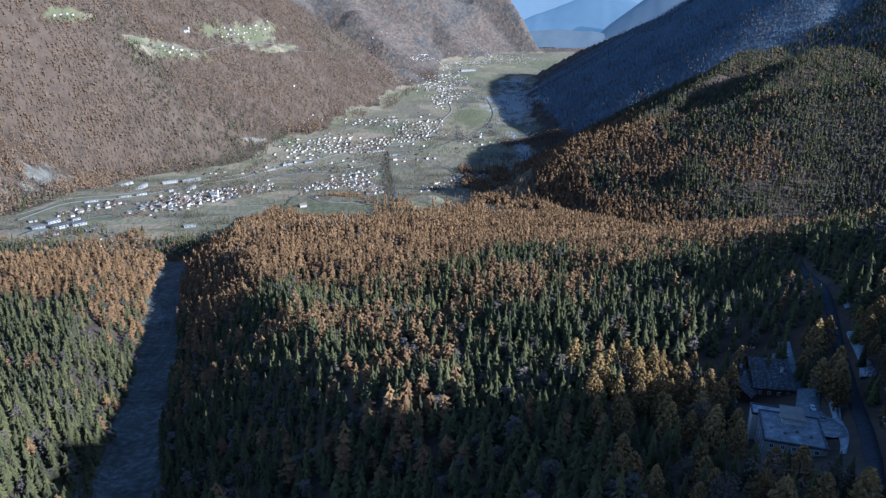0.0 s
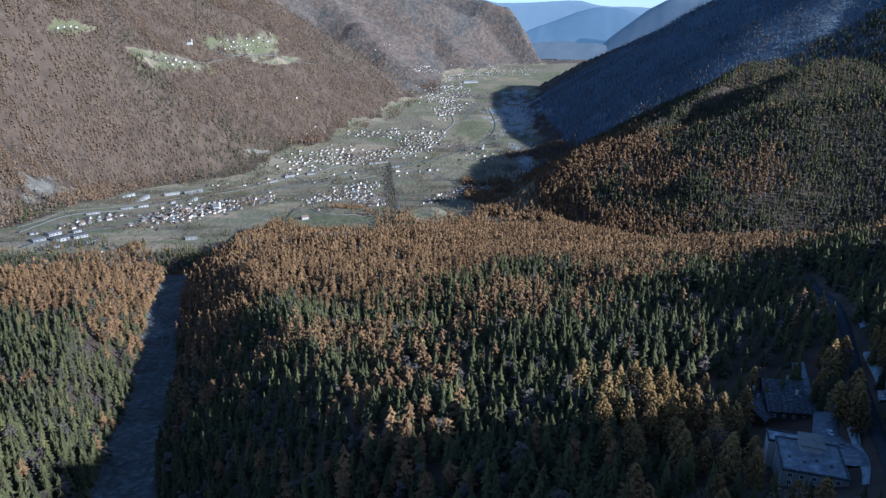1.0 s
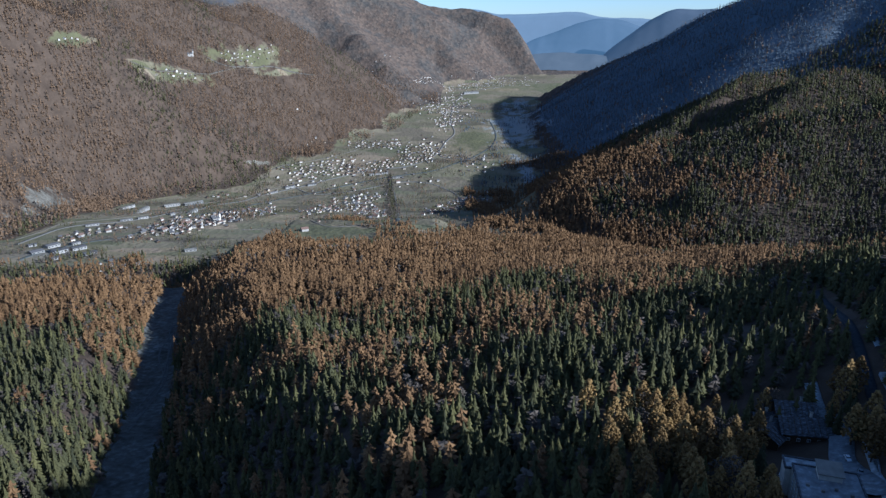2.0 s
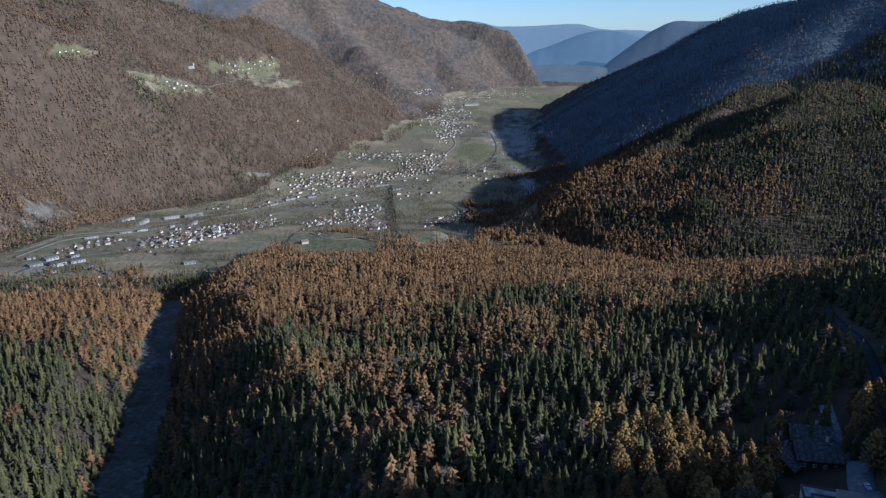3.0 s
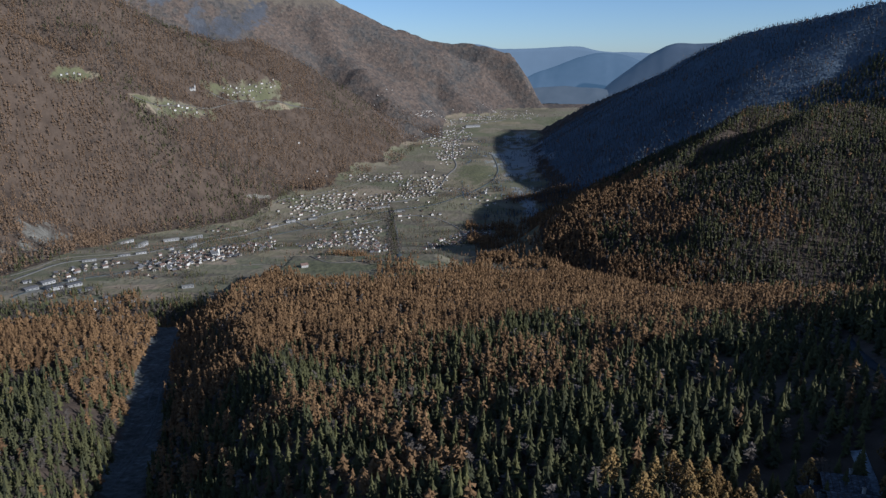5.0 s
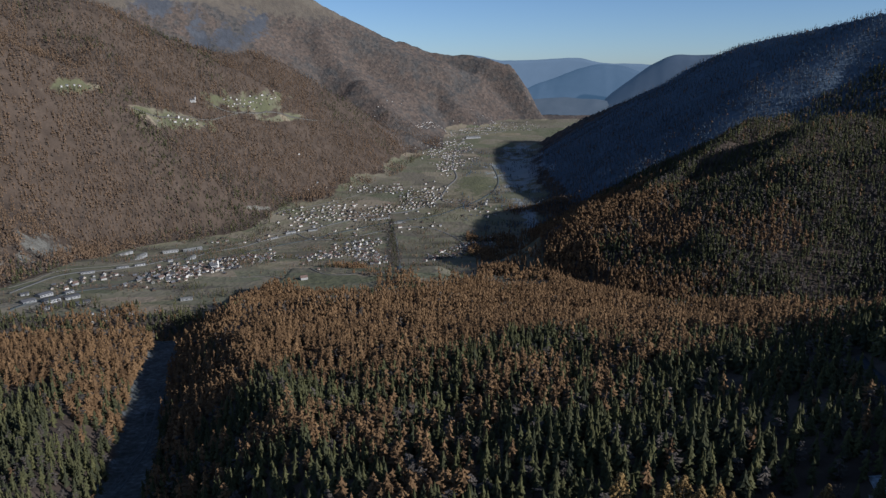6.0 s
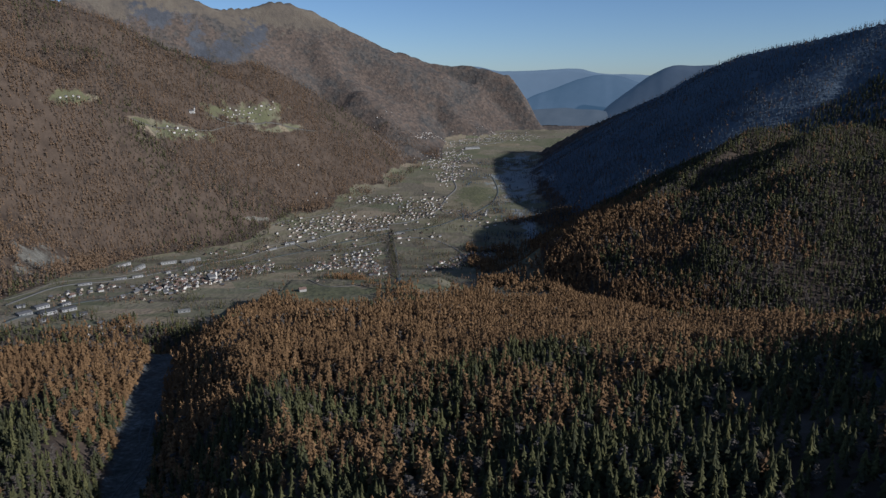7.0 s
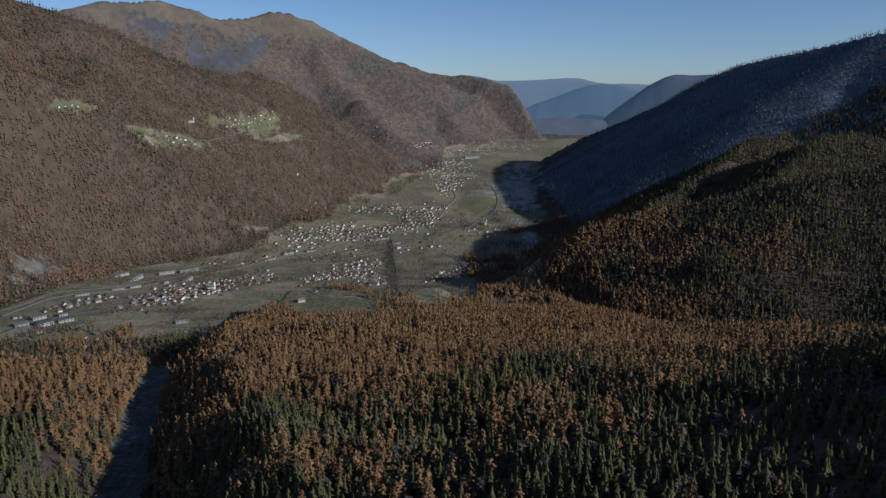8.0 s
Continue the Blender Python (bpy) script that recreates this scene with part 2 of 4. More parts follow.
# the foot of the western slopes, where the valley floor begins
FOOT_WEST = [(-1150, 1150), (-1003, 1562), (-1013, 1808), (-1041, 2168), (-925, 2321), (-782, 2463), (-679, 2607), (-606, 2872), (-581, 3117), (-431, 3544), (-289, 3965), (-194, 4783), (-145, 5458), (-60, 5300)]
# unseen hill behind the look-out, shaped to throw shade on the front slope
HILL_FOR_SHADE = [(338, 25, 567), (1264, -531, 1025), (2035, -995, 1407)]
GORGE = [(-150, 240, 284), (-190, 347, 262), (-212, 403, 251), (-253, 534, 228), (-285, 626, 211), (-322, 728, 200), (-353, 814, 190), (-390, 940, 174), (-430, 1100, 150), (-520, 1300, 120), (-640, 1500, 80)]


def foot_west(y):
    return np.interp(y, [p[1] for p in FOOT_WEST], [p[0] for p in FOOT_WEST])


def true_height(x, y):
    floor = np.interp(y, [1300, 1500, 1900, 2100, 2500, 3000], [95, 80, 45, 5, -15, -5])
    tilt = np.interp(y, [500, 700, 1000], [0.19, 0.10, 0.0])
    front = 358 + tilt * (np.clip(x, -700, 900) - 14) - 0.208 * (np.maximum(y, -600) - 297)
    bench = np.clip((x + 470) / 80, 0, 1) * np.clip((60 - x) / 80, 0, 1)
    front = front + bench * (0.19 * (np.clip(y, 1250, 1450) - 1250) - 0.30 * (np.clip(y, 1450, 1620) - 1450))
    crest = np.interp(y, [250, 600, 1100, 1500], [640, 420, 320, 200])
    front = front - 0.5 * np.maximum(0, x - crest) - 0.14 * np.maximum(0, -x - 520) * np.clip((y - 750) / 250, 0, 1)
    front = front + 6 * fractal(x, y, 160, 1, 3) * np.clip((y - 150) / 200, 0, 1)
    lip = x - np.interp(y, [p[1] for p in GORGE], [p[0] for p in GORGE]) - 95
    front = front + 23 * np.exp(-(lip / 42) ** 2) * np.clip((y - 300) / 80, 0, 1) * np.clip((820 - y) / 150, 0, 1)
    front = front - 17 * np.exp(-((x - 150) / 48) ** 2 - ((y - 252) / 75) ** 2)
    # mostly unseen hump on the right, added to shade the near slope
    front = front + 21 * np.exp(-((x - 330) / 95) ** 2 - ((y - 330) / 130) ** 2)
    front = front - 0.34 * np.clip(y - 870, 0, 500) * np.clip((-330 - x) / 90, 0, 1)
    rough = fractal(x, y, 420, 5, 5)
    gully = 1 - np.abs(value_noise(x, y, 330, 11)) * 2
    west = ridge(x, y, RIDGE_WEST, 0.50)
    west = west + (45 * rough + 22 * gully) * np.clip((west - 60) / 250, 0, 1) * np.clip((1000 - west) / 250, 0.15, 1)
    off = foot_west(y) - x
    up = np.maximum(0, off + 25 * value_noise(x, y, 240, 33))
    west = np.where(y < 5400, np.minimum(west, floor - 12 + 0.30 * up + 0.62 * np.maximum(0, up - 110)), west)
    peak = ridge(x, y, RIDGE_PEAK, 0.50, 60)
    spurs = np.maximum(np.maximum(ridge(x, y, SPUR_PEAK, 0.55, 40), ridge(x, y, SPUR_FRONT, 0.5, 80)), ridge(x, y, SPUR_CIRQUE, 0.55, 60))
    under = np.clip((1000 - peak) / 500, 0.12, 1)
    peak = np.maximum(peak, spurs)
    ribs = 1 - 2.2 * np.abs(value_noise(x + 0.35 * y, y * 0.3, 900, 23))
    peak = peak + (120 * ribs + 60 * fractal(x, y, 700, 8, 4)) * under * np.clip((peak - 40) / 350, 0, 1) + 18 * fractal(x, y, 260, 27, 3) * np.clip((peak - 40) / 300, 0, 1)
    peak = peak - 1.3 * np.maximum(0, x - np.interp(y, [8000, 9001, 9520, 10030, 10439, 11067, 12500], [1300, 1190, 1066, 1000, 920, 905, 905])) * (y > 7000)
    east = ridge(x, y, RIDGE_EAST, 0.6)
    east = east + (18 * rough + 6 * gully) * np.clip((east - 40) / 250, 0, 1) * np.clip((760 - east) / 200, 0.15, 1)
    spine = np.interp(x, [p[0] for p in SPUR_NEAR], [p[1] for p in SPUR_NEAR])
    fall = np.where(y > spine, 0.55, 0.36) + 0.3 * np.clip((320 - x) / 250, 0, 1)
    near = np.maximum(ridge(x, y, SPUR_NEAR, fall), np.maximum(ridge(x, y, SPUR_MID, 0.52), ridge(x, y, SPUR_HIGH, 0.6)))
    near = near + 12 * rough
    behind = ridge(x, y, HILL_FOR_SHADE, 0.7)
    knoll = 75 * np.exp(-((x - 455) / 130) ** 2 - ((y - 2800) / 90) ** 2) - 20
    stack = np.stack([floor + 0 * x, knoll, front, west, peak, east, near, behind])
    top = stack.max(axis=0)
    z = top + 14 * np.log(np.exp((stack - top) / 14).sum(axis=0))
    d, level = along(x, y, GORGE)
    side = x - np.interp(y, [p[1] for p in GORGE], [p[0] for p in GORGE])
    bank = level + np.where(side > 0, 0.55, 0.62) * np.maximum(0, d - 15)
    return np.minimum(z, np.maximum(bank, level))


def drawn_in(d):
    """How much nearer than in truth land at the drawn distance d lies."""
    return np.maximum(d, 1.0) / np.interp(np.maximum(d, 1.0), FAR[1], FAR[0])


def true_place(x, y):
    s = drawn_in(np.hypot(x - EYE[0], y - EYE[1]))
    return EYE[0] + (x - EYE[0]) / s, EYE[1] + (y - EYE[1]) / s, s


def height(x, y):
    """Height of the ground at x, y (numbers or arrays)."""
    x, y = np.asarray(x, float), np.asarray(y, float)
    tx, ty, s = true_place(x, y)
    return EYE[2] + s * (true_height(tx, ty) - EYE[2])

# ---- the land ----
def blob(x, y, cx, cy, rx, ry, turn=0.0):
    """1 in the middle of an ellipse, 0.5 on its rim, less outside."""
    c, s = math.cos(radians(turn)), math.sin(radians(turn))
    u, v = (x - cx) * c + (y - cy) * s, -(x - cx) * s + (y - cy) * c
    return np.clip(1.0 - 0.5 * np.hypot(u / rx, v / ry), 0, 1)


def skewed(x, y, cx, cy, ux, uy, vx, vy):
    """The same for an ellipse with two half axes."""
    k = ux * vy - uy * vx
    a, b = ((x - cx) * vy - (y - cy) * vx) / k, ((y - cy) * ux - (x - cx) * uy) / k
    return np.clip(1.0 - 0.5 * np.hypot(a, b), 0, 1)


# middle and half axes of the meadows round the hill villages and on the lower slopes
CLEARINGS = [(-828, 3023, 126, 140, -8, 37), (-997, 2693, 65, 118, -10, 33), (-1087, 2579, 52, 52, -5, 14), (-1251, 2444, 47, 62, -5, 13), (-705, 3093, 88, 92, -2, 11), (-196, 3464, 86, 130, -6, 112), (-931, 3047, 36, 67, -1, 5)]


def cover(x, y):
    """What the ground carries at x, y: shares of meadow, alp, rock, gravel, haze-tinted conifers and widened frost."""
    tx, ty, s = true_place(x, y)
    z = true_height(tx, ty)
    floor = np.interp(ty, [1300, 1500, 1900, 2100, 2500, 3000], [95, 80, 45, 5, -15, -5])
    flat = np.clip(1.1 - (z - floor) / 34.0, 0, 1) * np.clip((ty - 1250) / 120.0, 0, 1)
    foot = foot_west(ty)
    flat = flat * np.clip((tx - foot) / 40.0, 0, 1)
    flat = flat * np.clip((9300 - ty) / 900.0, 0, 1)
    meadow = flat
    for c in CLEARINGS:
        meadow = np.maximum(meadow, skewed(x, y, *c) + 0.22 * fractal(x, y, 85, 65, 3) - 0.05)
    edge = np.interp(x, [-1100, -600, -560, -480, -400, -250, -100, 40, 200, 260], [1285, 1310, 1310, 1320, 1360, 1190, 1220, 1400, 1360, 2200])
    meadow = np.maximum(meadow, np.clip(0.5 + (ty - edge) / 70.0, 0, 1) * np.clip(1.6 - (z - floor) / 110.0, 0, 1) * (x < 260) * (tx > foot) * np.clip((3400 - ty) / 500.0, 0, 1))
    belt = np.interp(tx, [-1500, -950, -700, -450, -100, 400], [-60, -40, -10, 15, 20, 20]) + 50 * fractal(x, y, 210, 63, 4)
    meadow = np.maximum(meadow, np.clip(0.5 + (belt - (z - floor)) / 50.0, 0, 1) * (tx < 300) * np.clip((ty - 1500) / 200.0, 0, 1) * np.clip((5600 - ty) / 500.0, 0, 1))
    lush = np.maximum(skewed(x, y, *(-243, 1352, 119, -1, -9, 54)) * 0.9, skewed(x, y, *(107, 3065, 111, 3, 8, 218)) * 0.75)
    for c in CLEARINGS[:4]:
        lush = np.maximum(lush, 0.85 * skewed(x, y, *c) + 0.2 * fractal(x, y, 60, 73, 3))
    broadleaf = np.clip((np.hypot(tx, ty) - 4800) / 400.0, 0, 1)
    alp = np.clip(0.5 + (z - 1340 + 160 * fractal(tx, ty, 600, 69, 3)) / 400.0, 0, 1) * np.clip((np.hypot(tx, ty) - 6000) / 500.0, 0, 1)
    away = np.clip((np.hypot(tx, ty) - 6000) / 500.0, 0, 1)
    crag = np.clip((z - 520) / 400.0, 0, 0.9) * np.clip(0.62 + 1.0 * fractal(tx + 0.25 * ty, 0.15 * ty, 420, 61, 3), 0, 1) * away * np.clip((-1900 - tx) / 400.0, 0.15, 1)
    # where the ground takes the haze-blue conifer colour
    hazed_pines = np.clip((ridge(tx, ty, RIDGE_EAST, 0.6) + 25 - z) / 50.0 + 0.5, 0, 1) * np.clip((ty - 2100) / 300.0, 0, 1) * np.clip((z - 30) / 40.0, 0, 1) * (tx > 0)
    hazed_pines = np.where(ridge(tx, ty, RIDGE_EAST, 0.6) > z - 45, hazed_pines, 0)
    rock = 0 * x
    rock = np.maximum(rock, np.maximum(skewed(x, y, *(-1136, 1940, 8, 165, -60, 108)) * 0.74, skewed(x, y, *(-707, 2611, 44, 37, -2, 10)) * 0.72))
    rock = np.maximum(rock, skewed(x, y, *(-831, 1431, 71, 38, -31, 54)) * 0.70)
    d, level = along(tx, ty, GORGE)
    gravel = np.clip(1.0 - (d - 9) / 20.0, 0, 1) * np.clip((1150 - ty) / 100, 0, 1)
    # hoar frost, spread over the shaded floor to lighten it in place of haze
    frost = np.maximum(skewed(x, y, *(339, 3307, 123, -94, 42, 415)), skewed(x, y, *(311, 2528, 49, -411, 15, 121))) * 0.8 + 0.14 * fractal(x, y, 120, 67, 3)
    return dict(hazed_pines=hazed_pines, crag=crag, broadleaf=broadleaf, meadow=meadow, lush=lush, alp=alp, rock=rock, gravel=gravel, frost=frost)


def mesh_of(name, verts, faces, materials=(), smooth=False, slots=None, **attributes):
    """A mesh from arrays: places, and triangles or quads."""
    me = bpy.data.meshes.new(name)
    n = faces.shape[1]
    me.vertices.add(len(verts))
    me.vertices.foreach_set("co", np.ascontiguousarray(verts, np.float32).ravel())
    me.loops.add(faces.size)
    me.loops.foreach_set("vertex_index", np.ascontiguousarray(faces, np.int32).ravel())
    me.polygons.add(len(faces))
    me.polygons.foreach_set("loop_start", np.arange(0, faces.size, n, dtype=np.int32))
    me.polygons.foreach_set("loop_total", np.full(len(faces), n, np.int32))
    for m in materials:
        me.materials.append(m)
    if slots is not None:
        me.polygons.foreach_set("material_index", np.ascontiguousarray(slots, np.int32))
    me.polygons.foreach_set("use_smooth", np.full(len(faces), smooth))
    for key, values in attributes.items():
        me.attributes.new(key, "FLOAT", "POINT").data.foreach_set("value", np.ascontiguousarray(values, np.float32))
    me.update(calc_edges=True)
    return me


def spaced(stops):
    """Coordinates that run through stops of (place, step)."""
    out = [stops[0][0]]
    while out[-1] < stops[-1][0]:
        out.append(out[-1] + np.interp(out[-1], [s[0] for s in stops], [s[1] for s in stops]))
    return np.array(out)


gx = spaced([(-4200, 60), (-2600, 28), (-900, 16), (-480, 8), (400, 8), (1300, 16), (2600, 32), (4200, 60)])
gy = spaced([(-1600, 60), (0, 25), (180, 8), (1250, 8), (2200, 15), (4300, 16), (4930, 12)])
mx, my = np.meshgrid(gx, gy)
mz = height(mx, my)
index = np.arange(mx.size).reshape(mx.shape)
quads = np.stack([index[:-1, :-1], index[:-1, 1:], index[1:, 1:], index[1:, :-1]], axis=-1).reshape(-1, 4)
ground = new("ground", mesh_of("ground", np.stack([mx, my, mz], -1).reshape(-1, 3), quads, [LAND], True, **{k: v.ravel() for k, v in cover(mx, my).items()}))
tagged(ground, "valley floor, forest floor and mountain slopes in late autumn", "ground", kind="structure")


# ---- trees ----
def tree_shape(kind, detail, seed):
    """One tree of height 1 and its widest radius 1 (scaled when it is planted): places, triangles and the slot of each (0 leaves, 1 bark)."""
    r = np.random.RandomState(seed)
    verts, faces, slots = [], [], []

    def bough(z, a, reach, droop, half, lift):
        """A blade folded along its rib, from the stem to its tip."""
        base = len(verts)
        c, s = math.cos(a), math.sin(a)
        m = r.uniform(0.45, 0.62) * reach
        verts.extend([(0.03 * c, 0.03 * s, z + lift), (m * c - half * s, m * s + half * c, z - 0.5 * droop - 0.012 + r.normal(0, 0.008)), (reach * c, reach * s, z - droop),
                      (m * c + half * s, m * s - half * c, z - 0.5 * droop - 0.012 + r.normal(0, 0.008))])
        faces.extend([(base, base + 1, base + 2), (base, base + 2, base + 3)])
        slots.extend([0, 0])

    def cone(radius, low, top, slot):
        base = len(verts)
        for k in range(4):
            verts.append((radius * math.cos(k * 1.571), radius * math.sin(k * 1.571), low))
        verts.append((0, 0, top))
        for k in range(4):
            faces.append((base + k, base + (k + 1) % 4, base + 4))
            slots.append(slot)

    tiers, points = {"spruce": {-1: (3, 3), 0: (4, 4), 1: (6, 5), 2: (9, 6)}, "larch": {-1: (3, 3), 0: (4, 4), 1: (6, 5), 2: (9, 6)},
                     "bare": {-1: (3, 3), 0: (4, 4), 1: (5, 5), 2: (8, 6)}}[kind][detail]
    for k in range(tiers):
        f = (k + 0.35) / tiers
        if kind == "spruce":
            z, radius, droop, lift = 0.08 + 0.90 * f, (1 - f ** 1.25) ** 0.90 * min(1.0, 0.70 + 1.3 * f) + 0.05, 0.055, 0.09
        elif kind == "larch":
            z, radius, droop, lift = 0.16 + 0.82 * f, (1 - f ** 1.8) ** 0.85 * min(1.0, 0.60 + 1.6 * f) + 0.07, -0.005, 0.085
        else:
            z, radius, droop, lift = 0.24 + 0.72 * f, math.sqrt(max(0.06, 1 - (2 * f - 0.75) ** 2 / 1.6)), -0.04, 0.07
        turn = r.rand() * 6.3
        for n in range(points):
            reach = radius * r.uniform(0.62, 1.22)
            bough(z + r.normal(0, (0.6 if f < 0.8 else 0.2) / tiers), turn + 6.283 * (n + r.normal(0, 0.16)) / points, reach, droop * r.uniform(0.6, 1.5), reach * 2.05 / points + 0.04, lift * r.uniform(0.7, 1.3) + 0.30 / tiers * (detail < 1))
    if detail > 0:
        cone({"spruce": 0.42, "larch": 0.36, "bare": 0.25}[kind], 0.14, 1.0 if kind == "spruce" else 0.93, 0)
    if detail > 0:
        cone(0.07, -0.06, 0.6, 1)
    return np.array(verts), np.array(faces), np.array(slots)


def forest(name, label, kind, detail, places, tall, wide, leaf, seed, parent=None):
    """Many trees as one mesh. places: arrays x, y, size."""
    r = np.random.RandomState(seed)
    x, y, size = places
    if len(x) == 0:
        return None
    z = height(x, y)
    variants = [tree_shape(kind, detail, seed * 10 + k) for k in range(5)]
    pick = r.randint(0, 5, len(x))
    all_v, all_f, all_s, all_t, start = [], [], [], [], 0
    for k, (v, f, s) in enumerate(variants):
        on = np.nonzero(pick == k)[0]
        if not len(on):
            continue
        a = r.rand(len(on)) * 6.283
        h = tall * size[on] * np.clip(r.normal(0.95, 0.18, len(on)), 0.5, 1.4)
        w = wide * size[on] * r.uniform(0.8, 1.25, len(on))
        c, q = np.cos(a)[:, None], np.sin(a)[:, None]
        lean = r.normal(0, 0.025, (2, len(on)))
        px = (v[None, :, 0] * c - v[None, :, 1] * q) * w[:, None] + x[on][:, None] + lean[0][:, None] * v[None, :, 2] * h[:, None]
        py = (v[None, :, 0] * q + v[None, :, 1] * c) * w[:, None] + y[on][:, None] + lean[1][:, None] * v[None, :, 2] * h[:, None]
        pz = v[None, :, 2] * h[:, None] + z[on][:, None]
        all_v.append(np.stack([px, py, pz], -1).reshape(-1, 3))
        all_f.append((f[None] + start + (np.arange(len(on)) * len(v))[:, None, None]).reshape(-1, 3))
        all_s.append(np.tile(s, len(on)))
        all_t.append(np.clip(np.repeat(np.clip(r.normal(0.5, 0.26, len(on)), 0, 1), len(v)) + r.normal(0, 0.07, len(on) * len(v)), 0, 1))
        start += len(on) * len(v)
    me = mesh_of(name, np.concatenate(all_v), np.concatenate(all_f), [leaf, BARK], False, np.concatenate(all_s), tint=np.concatenate(all_t))
    return tagged(new(name, me), label, "forest", kind="stuff")


def scatter(x0, x1, y0, y1, step, seed):
    r = np.random.RandomState(seed)
    x, y = np.meshgrid(np.arange(x0, x1, step), np.arange(y0, y1, step))
    x = x + (r.rand(*x.shape) - 0.5) * step * 0.95
    y = y + (r.rand(*y.shape) - 0.5) * step * 0.95
    return x.ravel(), y.ravel(), r


GLADES = [(134, 232, 58, 20, 72)]
STAND = (62, 205, 150, 312)  # the trees nearest to the look-out stand here, each a thing of its own
LANE = [(250, 460, 0), (222, 390, 0), (204, 340, 0), (187, 296, 0), (176, 266, 0), (158, 225, 0), (141, 193, 0), (122, 160, 0)]


def wooded(x, y, r):
    """Which of these places carry a tree."""
    c = cover(x, y)
    open_land = np.maximum(c["meadow"], c["gravel"]) + fractal(x, y, 60, 21, 3) * 0.12
    keep = open_land < 0.5
    keep |= (c["meadow"] > 0.5) & (c["gravel"] < 0.2) & (fractal(x, y, 70, 31, 3) + r.normal(0, 0.35, x.shape) > 0.34) & (c["lush"] < 0.5)
    keep &= along(x, y, LANE)[0] > 5.5 + 2 * value_noise(x, y, 12, 71)
    for g in GLADES:
        keep &= blob(x, y, *g) < 0.5
    keep &= np.maximum(c["alp"], c["rock"] + 0.3 * fractal(x, y, 22, 77, 2)) < 0.5
    return keep


def larch_share(x, y):
    """The share of larches among the trees near the look-out."""
    share = np.interp(y, [200, 420, 520, 700, 860, 1200], [0.10, 0.20, 0.45, 0.66, 0.84, 0.90]) - 0.12 * np.clip((x - 60) / 60, 0, 1) * np.clip((620 - y) / 100, 0, 1)
    share = share + 0.38 * fractal(x, y, 110, 41, 3) + 0.7 * np.exp(-((x + 30) / 32) ** 2 - ((y - 352) / 16) ** 2)
    share = np.where(x < -200 - 0.25 * (y - 400), np.interp(y, [400, 600, 700, 850], [0.05, 0.10, 0.45, 0.85]) + 0.3 * fractal(x, y, 110, 47, 3), share)
    # mixed grey woods between the larches and the fields
    share = np.where((x < -380) & (y > 1130), 0.25 + 0.5 * fractal(x, y, 70, 49, 2), share)
    share = np.where(x > 320, 0.32 + 0.40 * fractal(x, y, 150, 43, 3) + np.clip((600 - x) / 900, -0.25, 0.4), share)
    return np.clip((share - 0.5) * 2.0 + 0.5, 0.03, 0.97)


def in_stand(x, y):
    return (x > STAND[0]) & (x < STAND[1]) & (y > STAND[2]) & (y < STAND[3])


def plant(zone, x0, x1, y0, y1, step, detail, size, seed, share, tall=16.0, far=False, within=None):
    x, y, r = scatter(x0, x1, y0, y1, step, seed)
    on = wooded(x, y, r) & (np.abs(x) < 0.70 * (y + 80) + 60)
    on &= ~in_stand(x, y)
    if within is not None:
        on &= within(x, y)
    on &= fractal(x, y, 46, 91, 3) + r.normal(0, 0.35, x.shape) > -0.9
    x, y = x[on], y[on]
    s = drawn_in(np.hypot(x, y - 40)) * size * (1 + 0.22 * fractal(x, y, 55, 93, 2))
    luck = r.rand(len(x))
    larch = luck < share(x, y)
    bare = (~larch) & (luck > (0.6 if far else 0.64 if "spur" in zone else 0.70 if zone == "lower_slope" else 0.90))
    green = ~larch & ~bare
    leaf = LARCH_FAR if far else LARCH
    green_leaf = SPRUCE_HAZED if zone == "east_mountain" else SPRUCE
    forest("larch_forest_" + zone, "golden brown autumn larches on the " + zone.replace("_", " "), "larch", detail, (x[larch], y[larch], s[larch]), tall * 1.08, 4.1, leaf, seed + 1)
    forest("spruce_forest_" + zone, "dark green spruces on the " + zone.replace("_", " "), "spruce", detail, (x[green], y[green], s[green]), tall, 3.8, green_leaf, seed + 2)
    forest("bare_trees_" + zone, "grey brown leafless trees on the " + zone.replace("_", " "), "bare", detail, (x[bare], y[bare], s[bare] * 0.75), tall, 4.6, BARE, seed + 3)


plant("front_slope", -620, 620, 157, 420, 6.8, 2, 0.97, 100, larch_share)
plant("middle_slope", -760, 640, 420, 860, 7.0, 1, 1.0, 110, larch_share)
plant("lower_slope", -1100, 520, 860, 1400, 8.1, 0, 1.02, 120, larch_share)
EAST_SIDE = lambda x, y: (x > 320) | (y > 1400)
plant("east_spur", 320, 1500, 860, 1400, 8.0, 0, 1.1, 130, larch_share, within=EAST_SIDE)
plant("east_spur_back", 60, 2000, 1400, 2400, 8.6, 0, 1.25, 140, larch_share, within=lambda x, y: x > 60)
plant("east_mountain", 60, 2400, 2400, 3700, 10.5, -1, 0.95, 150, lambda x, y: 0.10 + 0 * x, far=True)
def west_larches(x, y):
    """Larches stand in bands along the middle of the western slopes."""
    h = height(x, y)
    return np.clip(0.42 + 0.40 * np.exp(-((h - 230) / 120) ** 2) + 0.85 * fractal(x, y, 330, 51, 3), 0.03, 0.85)


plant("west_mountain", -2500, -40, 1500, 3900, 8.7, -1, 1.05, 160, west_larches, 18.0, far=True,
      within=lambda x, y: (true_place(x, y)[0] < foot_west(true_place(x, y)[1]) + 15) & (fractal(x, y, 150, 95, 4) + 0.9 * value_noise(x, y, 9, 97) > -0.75))


